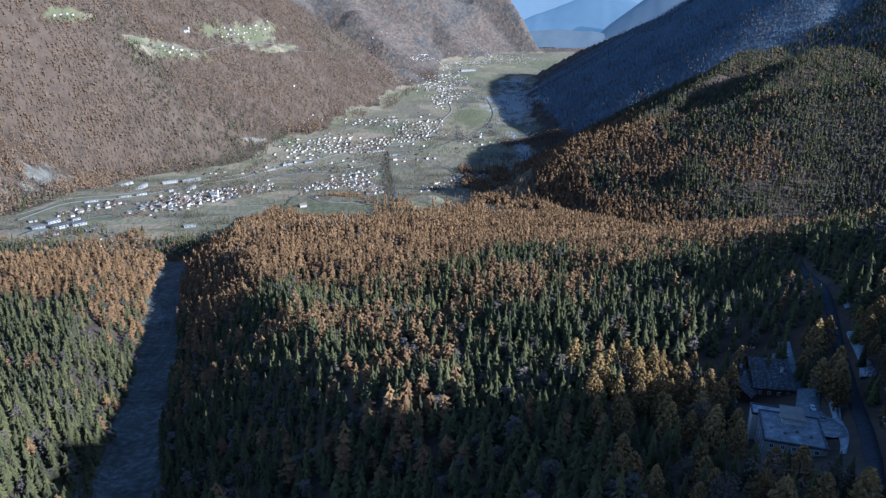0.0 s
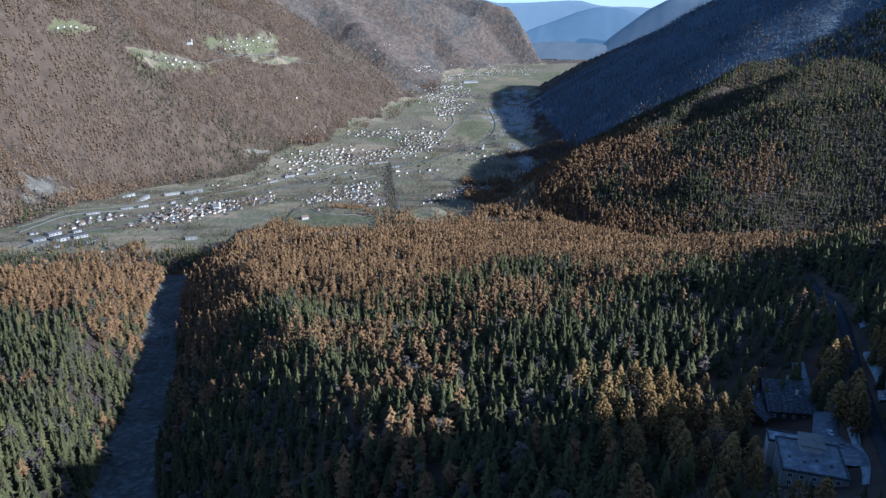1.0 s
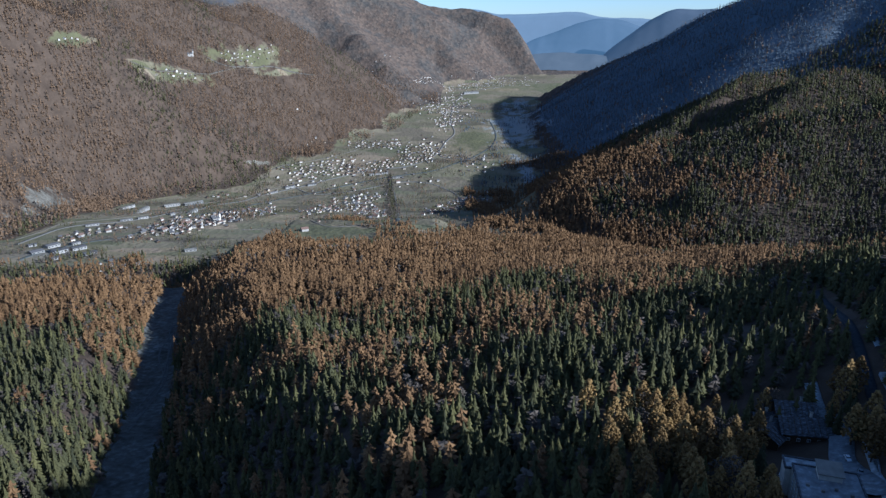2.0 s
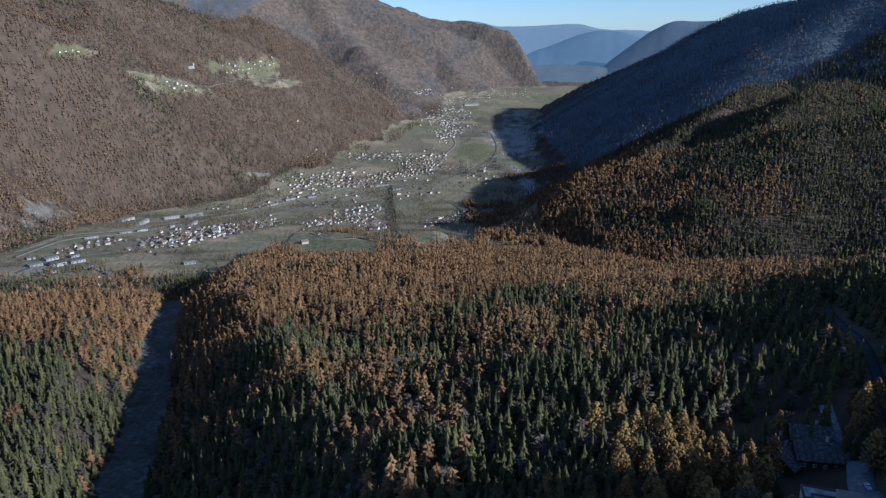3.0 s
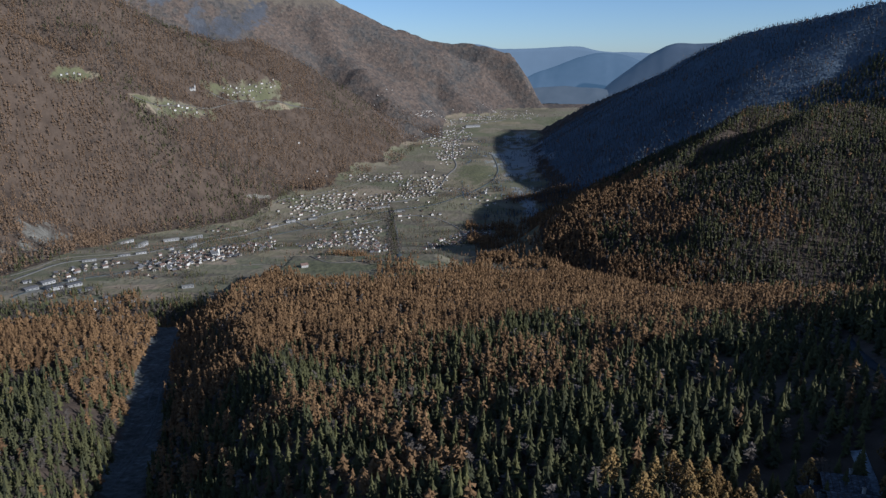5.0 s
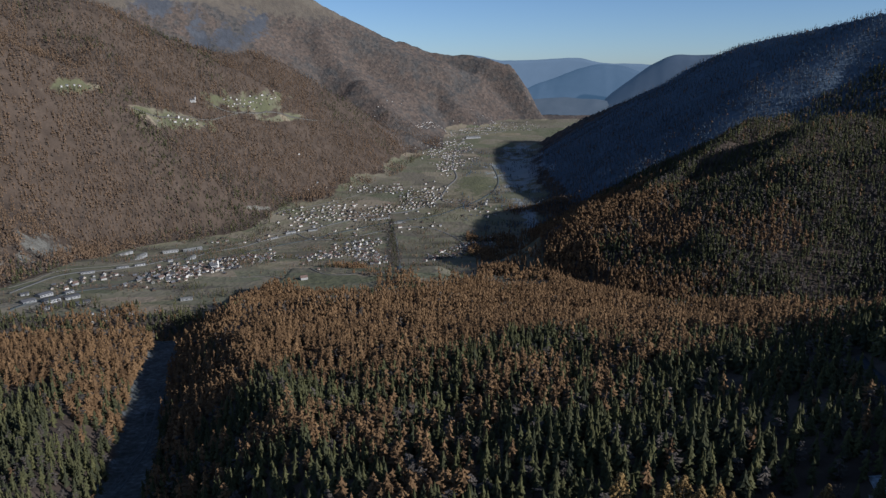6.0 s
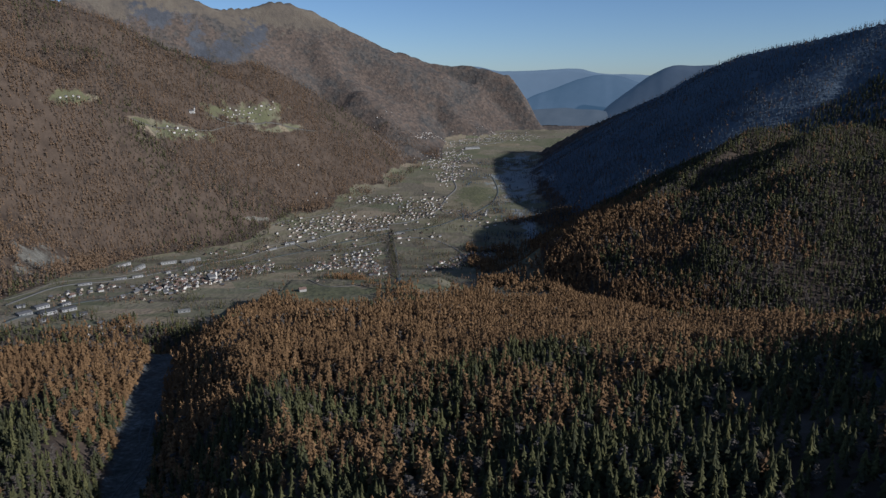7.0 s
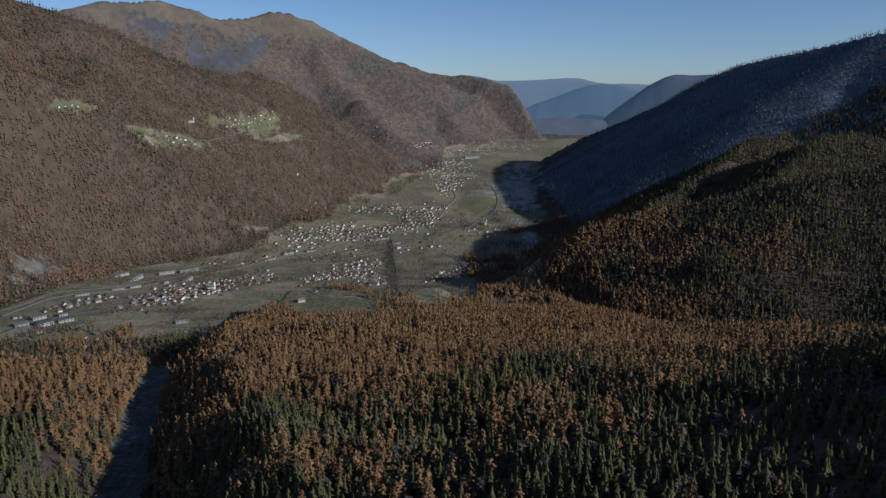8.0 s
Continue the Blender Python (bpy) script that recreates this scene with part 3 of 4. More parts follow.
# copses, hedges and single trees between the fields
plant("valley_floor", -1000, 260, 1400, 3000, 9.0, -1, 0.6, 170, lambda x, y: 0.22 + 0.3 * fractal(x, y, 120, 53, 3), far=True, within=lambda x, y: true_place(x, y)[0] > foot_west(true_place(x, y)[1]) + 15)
SPUR_LARCHES = [(289, 2704, 0), (364, 2700, 0), (436, 2613, 0), (439, 2141, 0)]
LARCH_STRIP = [(-291, 1813, 0), (-235, 1778, 0), (-153, 1426, 0), (-116, 1386, 0)]
STREAM_TREES = [(-204, 2577, 0), (-199, 2429, 0), (-178, 2245, 0), (-146, 1895, 0), (-105, 1387, 0), (-61, 1400, 0), (8, 1717, 0)]
for name, label, kind, line, broad, step, seed, leaf in (("larch_copse", "strip of rust brown larches at the village edge", "larch", LARCH_STRIP, 30, 7.5, 700, LARCH),
                                                         ("larch_grove", "grove of rust brown larches at the foot of the mountain", "larch", SPUR_LARCHES, 75, 8.0, 730, LARCH),
                                                         ("stream_trees", "dark spruces along the side stream", "spruce", STREAM_TREES, 9, 8.0, 710, SPRUCE),
                                                         ("stream_bushes", "leafless grey trees along the side stream", "bare", STREAM_TREES, 22, 11.0, 720, BARE)):
    x, y, r = scatter(-420, 620, 1650, 2740, step, seed)
    on = along(x, y, line)[0] < broad * r.uniform(0.5, 1.1, x.shape)
    forest(name, label, kind, 0, (x[on], y[on], np.full(on.sum(), 0.62 if "stream" in name else 0.8)), 16.0, 4.6, leaf, seed + 1)


# ---- roads and water ----
def smooth_line(points, step):
    p = np.array(points, float)
    out = []
    for k in range(len(p) - 1):
        a, b, c, d = p[max(k - 1, 0)], p[k], p[k + 1], p[min(k + 2, len(p) - 1)]
        n = max(2, int(np.hypot(*(c - b)[:2]) / step))
        for s in np.arange(n) / n:
            out.append(0.5 * (2 * b + (c - a) * s + (2 * a - 5 * b + 4 * c - d) * s * s + (3 * b - a - 3 * c + d) * s ** 3))
    out.append(p[-1])
    return np.array(out)


def ribbon(name, label, category, points, width, leaf, lift=0.9, step=7.0, wobble=0.0):
    """A road or stream laid over the ground, with a shallow edge."""
    line = smooth_line([q[:2] for q in points], step)
    way = np.gradient(line, axis=0)
    way /= np.linalg.norm(way, axis=1)[:, None]
    side = np.stack([way[:, 1], -way[:, 0]], -1)
    s = drawn_in(np.hypot(line[:, 0], line[:, 1] - 40))[:, None]
    half = width / 2 * s * (1 + wobble * value_noise(line[:, :1], line[:, 1:], 18, 5))
    rows = []
    for f, drop in ((-1.0, -1.2), (-0.92, 0), (0.0, 0.08), (0.92, 0), (1.0, -1.2)):
        q = line + side * half * f
        rows.append(np.column_stack([q, np.maximum(height(q[:, 0], q[:, 1]), height(line[:, 0], line[:, 1]) - 0.5) + lift + drop]))
    v = np.stack(rows, 1)
    n = len(line)
    i = np.arange(n * 5).reshape(n, 5)
    f = np.stack([i[:-1, :-1], i[:-1, 1:], i[1:, 1:], i[1:, :-1]], -1).reshape(-1, 4)
    return tagged(new(name, mesh_of(name, v.reshape(-1, 3), f, [leaf], True)), label, category, kind="structure")


ribbon("road_valley", "pale asphalt main road along the valley floor", "road",
       [(-957, 1491), (-960, 1581), (-960, 1675), (-931, 1729), (-865, 1763), (-803, 1839), (-763, 1978), (-751, 2138), (-668, 2229), (-622, 2340), (-534, 2436), (-468, 2497), (-411, 2548), (-283, 2644), (-152, 2693), (-56, 2819), (-6, 3036), (37, 3179), (24, 3379), (42, 3698), (123, 3933), (317, 4025)], 9, ROAD)
ribbon("railway", "pale gravel railway line beside the main road", "railway",
       [(-992, 1546), (-986, 1624), (-993, 1731), (-960, 1782), (-892, 1818), (-829, 1899), (-817, 2115), (-771, 2197), (-687, 2294), (-634, 2390), (-541, 2471), (-417, 2584)], 5, TRACK)
ribbon("road_village", "narrow pale lane climbing to a village", "road", [(-654, 2606), (-605, 2680), (-488, 2789), (-410, 2879), (-358, 2965)], 7, TRACK)
ribbon("road_field", "pale curving lane beside the frosted meadow", "road", [(-6, 3036), (-30, 2879), (-4, 2809), (85, 2783)], 8, ROAD)
ribbon("road_cross", "pale side road crossing the valley floor", "road", [(-534, 2436), (-441, 2344), (-335, 2401), (-187, 2507), (-65, 2503), (14, 2417), (66, 2200)], 7, ROAD)
ribbon("road_hill", "narrow pale lane across the hillside meadow", "road", [(-954, 2873), (-870, 2922), (-767, 3056), (-665, 3128), (-582, 3209)], 6, TRACK)
ribbon("road_hamlet", "narrow lane between the hillside hamlets", "road", [(-1114, 2550), (-1037, 2625), (-971, 2782), (-869, 2915), (-768, 3060)], 5, TRACK)
ribbon("road_meadow", "dirt lane along the meadow", "road", [(-509, 1685), (-410, 1670), (-265, 1415), (-173, 1400), (-118, 1413)], 5, TRACK)
ribbon("river", "shallow grey green river on the valley floor", "river",
       [(-870, 1355), (-852, 1437), (-812, 1514), (-756, 1575), (-741, 1657), (-725, 1783), (-678, 1894), (-639, 2119), (-565, 2235), (-479, 2345), (-382, 2457), (-211, 2565), (-68, 2627), (17, 2705), (134, 2869), (219, 3098), (212, 3374)], 9, WATER, 0.7)
ribbon("side_stream", "shaded side stream between trees", "river", [(-210, 2541), (-188, 2407), (-168, 2232), (-138, 1895), (-100, 1398)], 12, WATER, 0.8)
for k, (off, wide) in enumerate(((4.0, 1.7), (9.0, 1.3), (-9.0, 1.2))):
    ribbon("gorge_stream_%d" % (k + 1), "thin pale braid of a stream on grey gravel", "stream",
           [(x + off * math.sin(0.021 * y + k * 2.1) + 2.5 * math.sin(0.05 * y + 1.7 * k), y) for x, y in
            ((-190, 250), (-212, 325), (-235, 400), (-252, 480), (-270, 560), (-285, 633), (-305, 710), (-328, 800), (-350, 880), (-385, 977))], wide, FOAM, 0.5, 4.0, 0.5)


# ---- houses ----
def box(bm, x0, x1, y0, y1, z0, z1, slot=0):
    v = [bm.verts.new(p) for p in ((x0, y0, z0), (x1, y0, z0), (x1, y1, z0), (x0, y1, z0), (x0, y0, z1), (x1, y0, z1), (x1, y1, z1), (x0, y1, z1))]
    for q in ((0, 3, 2, 1), (4, 5, 6, 7), (0, 1, 5, 4), (1, 2, 6, 5), (2, 3, 7, 6), (3, 0, 4, 7)):
        bm.faces.new([v[k] for k in q]).material_index = slot
    return v


def finish(bm, name, leaf):
    me = bpy.data.meshes.new(name)
    bm.to_mesh(me)
    bm.free()
    for m in leaf if isinstance(leaf, (list, tuple)) else [leaf]:
        me.materials.append(m)
    return me


def part(name, bm, leaf, parent, label=""):
    """One mesh object under a thing or a part."""
    ob = new(name, bm if isinstance(bm, bpy.types.Mesh) else finish(bm, name, leaf))
    ob.parent = parent
    return tagged(ob, label)


def gable_walls(length, depth, eaves, rise, below=3.0):
    bm = bmesh.new()
    h, d = length / 2, depth / 2
    ends = []
    for x in (-h, h):
        ends.append([bm.verts.new(p) for p in ((x, -d, -below), (x, d, -below), (x, d, eaves), (x, 0, eaves + rise), (x, -d, eaves))])
    bm.faces.new(ends[0][::-1])
    bm.faces.new(ends[1])
    for k in range(5):
        a, b = ends[0], ends[1]
        bm.faces.new((a[k], a[(k + 1) % 5], b[(k + 1) % 5], b[k]))
    return bm


def gable_roof(length, depth, eaves, rise, over=0.9, thick=0.35):
    bm = bmesh.new()
    h, d = length / 2 + over, depth / 2 + over
    low = eaves - rise * over / (depth / 2)
    ends = []
    for x in (-h, h):
        ends.append([bm.verts.new(p) for p in ((x, -d, low + 0.02), (x, 0, eaves + rise + 0.02), (x, d, low + 0.02), (x, d, low + thick), (x, 0, eaves + rise + thick + 0.1), (x, -d, low + thick))])
    for k in range(6):
        a, b = ends[0], ends[1]
        bm.faces.new((a[k], a[(k + 1) % 6], b[(k + 1) % 6], b[k]))
    for e, flip in ((ends[0], True), (ends[1], False)):
        for q in ((e[0], e[1], e[4], e[5]), (e[1], e[2], e[3], e[4])):
            bm.faces.new(q[::-1] if flip else q)
    return bm


KINDS = []
for length, depth, eaves, rise, wall_leaf, roof_leaf in ((14, 12, 5.0, 4.6, PLASTER, ROOF_GREY), (12, 11, 6.0, 4.0, PLASTER, ROOF_BROWN), (18, 12, 6.0, 4.6, CREAM, ROOF_GREY),
                                                         (11, 10, 4.5, 3.6, CREAM, ROOF_BROWN), (20, 13, 7.5, 4.6, PLASTER, ROOF_BROWN), (13, 12, 4.5, 4.4, WOOD, ROOF_GREY)):
    KINDS.append((finish(gable_walls(length, depth, eaves, rise), "wall", wall_leaf), finish(gable_roof(length, depth, eaves, rise), "roof", roof_leaf)))
HOUSE_LABELS = ("cream house with grey gable roof", "white house with brown tiled roof", "long cream house with grey roof",
                "small cream house with brown roof", "large white house with brown roof", "timber clad house with grey roof")


def house(x, y, turn, size, kind, where):
    base = new("house")
    base.matrix_world = Matrix.Translation((x, y, float(height(x, y)))) @ pose(0, 0, 0, 0, 0, turn) @ Matrix.Scale(size, 4)
    tagged(base, HOUSE_LABELS[kind] + " " + where, "house", "houses of the valley")
    part("wall", KINDS[kind][0], None, base)
    part("roof", KINDS[kind][1], None, base)


def settle(cluster, seed):
    """Places for the houses of a village: none nearer to another than its gap."""
    cx, cy, ux, uy, vx, vy, gap, count, where = cluster
    turn = math.degrees(math.atan2(uy, ux))
    r = np.random.RandomState(seed)
    found = []
    for _ in range(count * 30):
        if len(found) >= count:
            break
        a, q = r.rand() * 6.283, math.sqrt(r.rand()) * (1.0 if r.rand() < 0.88 else 1.5)
        u, v = q * math.cos(a), q * math.sin(a)
        # most houses stand along a few streets
        if r.rand() < 0.75:
            v = (round(v * 2.5) + r.normal(0, 0.13)) / 2.5
        else:
            u = (round(u * 3) + r.normal(0, 0.10)) / 3
        x, y = cx + u * ux + v * vx, cy + u * uy + v * vy
        if all((x - f[0]) ** 2 + (y - f[1]) ** 2 > gap * gap for f in found):
            found.append((x, y, turn + r.choice([0, 90]) + r.normal(0, 14), r.randint(0, 6) if r.rand() < 0.85 else 5, r.uniform(0.46, 0.72)))
    return found


# middle, two half axes, gap, number, surroundings
NEAR_VILLAGES = [(-687, 1689, 47, 59, -31, 76, 15, 62, 'in the valley village'),
                 (-623, 1802, 61, 78, -33, 95, 14, 80, 'in the valley village'),
                 (-557, 1961, 38, 127, -42, 147, 15, 50, 'in the valley village'),
                 (-856, 1620, 33, 62, -20, 38, 16, 30, 'beside the main road'),
                 (-667, 1311, 35, 14, -18, 36, 20, 12, 'between larches above the gorge'),
                 (-773, 2315, 29, 14, -10, 31, 18, 6, 'at the foot of the slope'),
                 (-602, 2386, 62, 60, -7, 27, 24, 8, 'beside the main road'),
                 (-266, 1423, 109, -166, -41, 211, 60, 4, 'on the meadow'),
                 (-328, 1326, 85, -144, -46, 178, 60, 3, 'on the meadow')]
FAR_VILLAGES = [(-477, 2645, 111, 50, -17, 100, 14, 120, 'in the farther village'),
                 (-288, 3012, 96, 3, -5, 54, 14, 60, 'in the farther village'),
                 (-115, 2881, 81, 65, -5, 151, 14, 115, 'in the farther village'),
                 (-273, 2671, 74, 37, -6, 60, 15, 55, 'in the farther village'),
                 (-319, 2158, 91, 152, -17, 120, 15, 95, 'in the farther village'),
                 (-222, 1985, 58, -7, -17, 155, 14, 50, 'in the farther village'),
                 (12, 2134, 75, 139, 1, 98, 13, 65, 'in the farther village'),
                 (116, 2269, 70, 79, 4, 83, 14, 55, 'in the farther village'),
                 (-118, 2547, 69, 19, -2, 53, 26, 14, 'in the farther village'),
                 (164, 2691, 83, 22, 4, 62, 26, 20, 'in the farther village'),
                 (-116, 2772, 67, 0, -1, 30, 22, 8, 'in the farther village'),
                 (18, 2826, 45, -1, 0, 26, 20, 6, 'in the farther village'),
                 (-559, 2950, 41, 35, -5, 32, 26, 5, 'in the farther village'),
                 (-828, 3025, 57, 76, -4, 17, 13, 48, 'in the farther village'),
                 (-996, 2689, 38, 64, -5, 15, 14, 22, 'in the farther village'),
                 (-1264, 2425, 20, 23, -1, 3, 14, 7, 'in the farther village'),
                 (-394, 2410, 101, 96, -10, 65, 26, 12, 'in the farther village'),
                 (-667, 2994, 58, 59, -4, 28, 50, 5, 'in the farther village'),
                 (-341, 3947, 120, 81, -1, 17, 20, 8, 'in the farther village')]
TOWNS = [(-2, 3698, 124, 47, 0, 158, 8.5, 250, ''),
                 (16, 3426, 66, 26, 1, 149, 8.5, 120, ''),
                 (-121, 3970, 55, 35, 0, 13, 7, 45, ''),
                 (126, 4036, 154, 35, 2, 59, 7, 140, ''),
                 (323, 4110, 200, -8, 7, 87, 7, 200, ''),
                 (123, 3511, 45, -2, 1, 39, 12, 10, '')]
built = 0
rest = []
for k, village in enumerate(NEAR_VILLAGES + FAR_VILLAGES + TOWNS):
    for x, y, turn, kind, size in settle(village, 300 + k):
        size = size * float(drawn_in(np.hypot(x, y - 40)))
        if k < len(NEAR_VILLAGES) and built < 300:
            house(x, y, turn, size, kind, village[8])
            built += 1
        else:
            rest.append((x, y, turn, kind, size))
for kind in range(6):
    for which, word in ((0, "walls"), (1, "roofs")):
        me = KINDS[kind][which]
        bm = bmesh.new()
        bm.from_mesh(me)
        bmesh.ops.triangulate(bm, faces=bm.faces[:])
        v = np.array([p.co for p in bm.verts])
        f = np.array([[p.index for p in q.verts] for q in bm.faces])
        bm.free()
        vs, fs = [], []
        for n, (x, y, turn, _, size) in enumerate([h for h in rest if h[3] == kind]):
            c, s = math.cos(radians(turn)) * size, math.sin(radians(turn)) * size
            vs.append(np.column_stack([v[:, 0] * c - v[:, 1] * s + x, v[:, 0] * s + v[:, 1] * c + y, v[:, 2] * size + float(height(x, y))]))
            fs.append(f + n * len(v))
        far = new("distant_houses_" + word, mesh_of("distant_houses_" + word, np.concatenate(vs), np.concatenate(fs), [me.materials[0]]))
        tagged(far, "%s of plastered houses in the farther villages" % word, "houses", kind="stuff")


def shed(name, label, x, y, turn, length, depth, tall, roof_leaf):
    base = new(name)
    base.matrix_world = Matrix.Translation((x, y, float(height(x, y)))) @ pose(0, 0, 0, 0, 0, turn)
    tagged(base, label, "building", "works buildings of the valley")
    bm = bmesh.new()
    box(bm, -length / 2, length / 2, -depth / 2, depth / 2, -4, tall)
    part("wall", bm, CONCRETE, base)
    part("roof", gable_roof(length, depth, tall, depth * 0.09, 0.6, 0.4), roof_leaf, base, "pale sheet metal roof")
    n = max(3, int(length / 7))
    bm = bmesh.new()
    box(bm, -1.7, 1.7, -0.12, 0.05, tall * 0.45, tall * 0.75)
    pane = finish(bm, "window", GLASS)
    for k in range(n):
        part("window", pane, None, base, "dark window").location = (-length / 2 + (k + 0.5) * length / n, -depth / 2, 0)


for x, y, turn, length, depth, tall in ((-992, 2114, 67, 63, 16, 8), (-880, 1950, 88, 119, 18, 7), (-865, 2147, 35, 56, 18, 8), (-809, 2180, 44, 72, 20, 8),
                                        (-845, 1789, 35, 35, 12, 5), (-814, 1819, 43, 31, 12, 6), (-759, 1879, 63, 18, 12, 6), (-725, 1934, 87, 79, 14, 6),
                                        (-866, 1413, 55, 31, 26, 6), (-823, 1422, 47, 36, 30, 7), (-864, 1469, 60, 33, 26, 7), (-796, 1450, 50, 35, 24, 6),
                                        (-826, 1494, 62, 22, 18, 6), (-912, 1478, 44, 20, 18, 5), (-805, 1376, 37, 19, 20, 5), (-759, 1415, 46, 42, 20, 5),
                                        (-555, 2434, 39, 43, 16, 7), (-599, 2365, 51, 41, 14, 6), (-483, 2469, 32, 42, 16, 6), (-899, 1717, 34, 37, 12, 6),
                                        (137, 3909, 11, 95, 30, 10), (-187, 2556, 22, 47, 14, 6), (-254, 2594, 25, 88, 14, 6)):
    shed("works_building", "long white works building with a pale metal roof", x, y, turn, length * 0.85, depth * 0.75, tall * 0.85, METAL_ROOF if length > 45 else ROOF_GREY)
shed("barn", "low white barn with a pale roof on the meadow", -553, 1449, 25, 24, 12, 5, METAL_ROOF)


def church(x, y, turn):
    base = new("church")
    base.matrix_world = Matrix.Translation((x, y, float(height(x, y)))) @ pose(0, 0, 0, 0, 0, turn)
    tagged(base, "small white church with a pointed bell tower", "church")
    part("nave", gable_walls(18, 9, 8, 4), PLASTER, base)
    part("roof", gable_roof(18, 9, 8, 4), ROOF_GREY, base)
    bm = bmesh.new()
    box(bm, 9, 13, -2, 2, -3, 18)
    part("tower", bm, PLASTER, base)
    bm = bmesh.new()
    foot = [bm.verts.new(p) for p in ((8.8, -2.2, 18), (13.2, -2.2, 18), (13.2, 2.2, 18), (8.8, 2.2, 18))]
    tip = bm.verts.new((11, 0, 27))
    bm.faces.new(foot[::-1])
    for k in range(4):
        bm.faces.new((foot[k], foot[(k + 1) % 4], tip))
    part("spire", bm, ROOF_GREY, base)


church(-999, 2832, 20)
church(147, 2781, 60)
church(-606, 1783, 40)


# ---- ridges in the far distance ----
def far_ridge(name, label, crest, leaf, depth, foot, seed):
    """A long hill seen from many kilometres: crest points x, y, z, a slope in front and one behind."""
    line = smooth_line(crest, 18.0)
    line[:, 2] += 5 * fractal(line[:, 0], line[:, 1], 160, seed, 4)
    out = np.array([line[:, 0], line[:, 1] - 40.0])
    out = out / np.linalg.norm(out, axis=0)
    rows = []
    for f in (1.0, 0.82, 0.64, 0.46, 0.28, 0.12, 0.0, -0.4):
        back = depth * f
        level = line[:, 2] - (line[:, 2] - foot) * abs(f) ** 1.1
        x, y = line[:, 0] - out[0] * back, line[:, 1] - out[1] * back
        rows.append(np.column_stack([x, y, level + 9 * fractal(x, y, 90, seed + 5, 4) * (f > 0.05)]))
    v = np.stack(rows, 1)
    n, k = v.shape[:2]
    i = np.arange(n * k).reshape(n, k)
    f = np.stack([i[:-1, :-1], i[1:, :-1], i[1:, 1:], i[:-1, 1:]], -1).reshape(-1, 4)
    return tagged(new(name, mesh_of(name, v.reshape(-1, 3), f, [leaf], True)), label, "mountain ridge", kind="structure")


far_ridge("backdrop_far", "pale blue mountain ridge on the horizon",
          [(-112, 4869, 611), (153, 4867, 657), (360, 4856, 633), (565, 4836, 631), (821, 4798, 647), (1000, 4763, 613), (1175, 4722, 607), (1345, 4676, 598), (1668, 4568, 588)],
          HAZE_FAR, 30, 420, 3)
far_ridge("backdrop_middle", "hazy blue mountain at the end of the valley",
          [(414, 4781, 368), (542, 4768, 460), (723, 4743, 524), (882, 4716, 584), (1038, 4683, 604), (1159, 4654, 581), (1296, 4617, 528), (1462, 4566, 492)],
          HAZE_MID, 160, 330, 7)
# a low ridge with a painted glow stands in for the hazy floor
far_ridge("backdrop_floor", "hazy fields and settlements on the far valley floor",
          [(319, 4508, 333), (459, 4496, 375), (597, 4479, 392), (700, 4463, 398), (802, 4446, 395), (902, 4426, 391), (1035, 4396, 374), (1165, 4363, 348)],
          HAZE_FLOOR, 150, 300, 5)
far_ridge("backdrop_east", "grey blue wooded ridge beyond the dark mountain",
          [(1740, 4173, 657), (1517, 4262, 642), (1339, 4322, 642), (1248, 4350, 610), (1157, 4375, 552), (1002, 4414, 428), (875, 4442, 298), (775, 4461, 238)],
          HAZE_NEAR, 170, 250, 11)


# ---- the trees nearest to the look-out ----
def trunk_mesh(seed, limbs):
    r = np.random.RandomState(seed)
    bm = bmesh.new()

    def tube(a, b, ra, rb, sides):
        a, b = Vector(a), Vector(b)
        q = (b - a).to_track_quat("Z", "Y")
        rings = []
        for p, rad in ((a, ra), (b, rb)):
            rings.append([bm.verts.new(p + q @ Vector((rad * math.cos(6.2832 * k / sides), rad * math.sin(6.2832 * k / sides), 0))) for k in range(sides)])
        for k in range(sides):
            bm.faces.new((rings[0][k], rings[0][(k + 1) % sides], rings[1][(k + 1) % sides], rings[1][k]))

    tube((0, 0, -1.0), (0.08, 0.03, 6), 0.30, 0.20, 7)
    tube((0.08, 0.03, 6), (0.02, 0.1, 12), 0.20, 0.11, 6)
    tube((0.02, 0.1, 12), (0, 0, 16.4), 0.11, 0.03, 5)
    for k in range(limbs):
        z = 3.5 + 11.0 * k / limbs
        a = r.rand() * 6.283
        reach = (17 - z) * 0.17 * r.uniform(0.8, 1.2)
        tube((0.05, 0.05, z), (reach * math.cos(a), reach * math.sin(a), z + r.uniform(-0.3, 0.6)), 0.06, 0.02, 3)
    return finish(bm, "trunk", BARK)


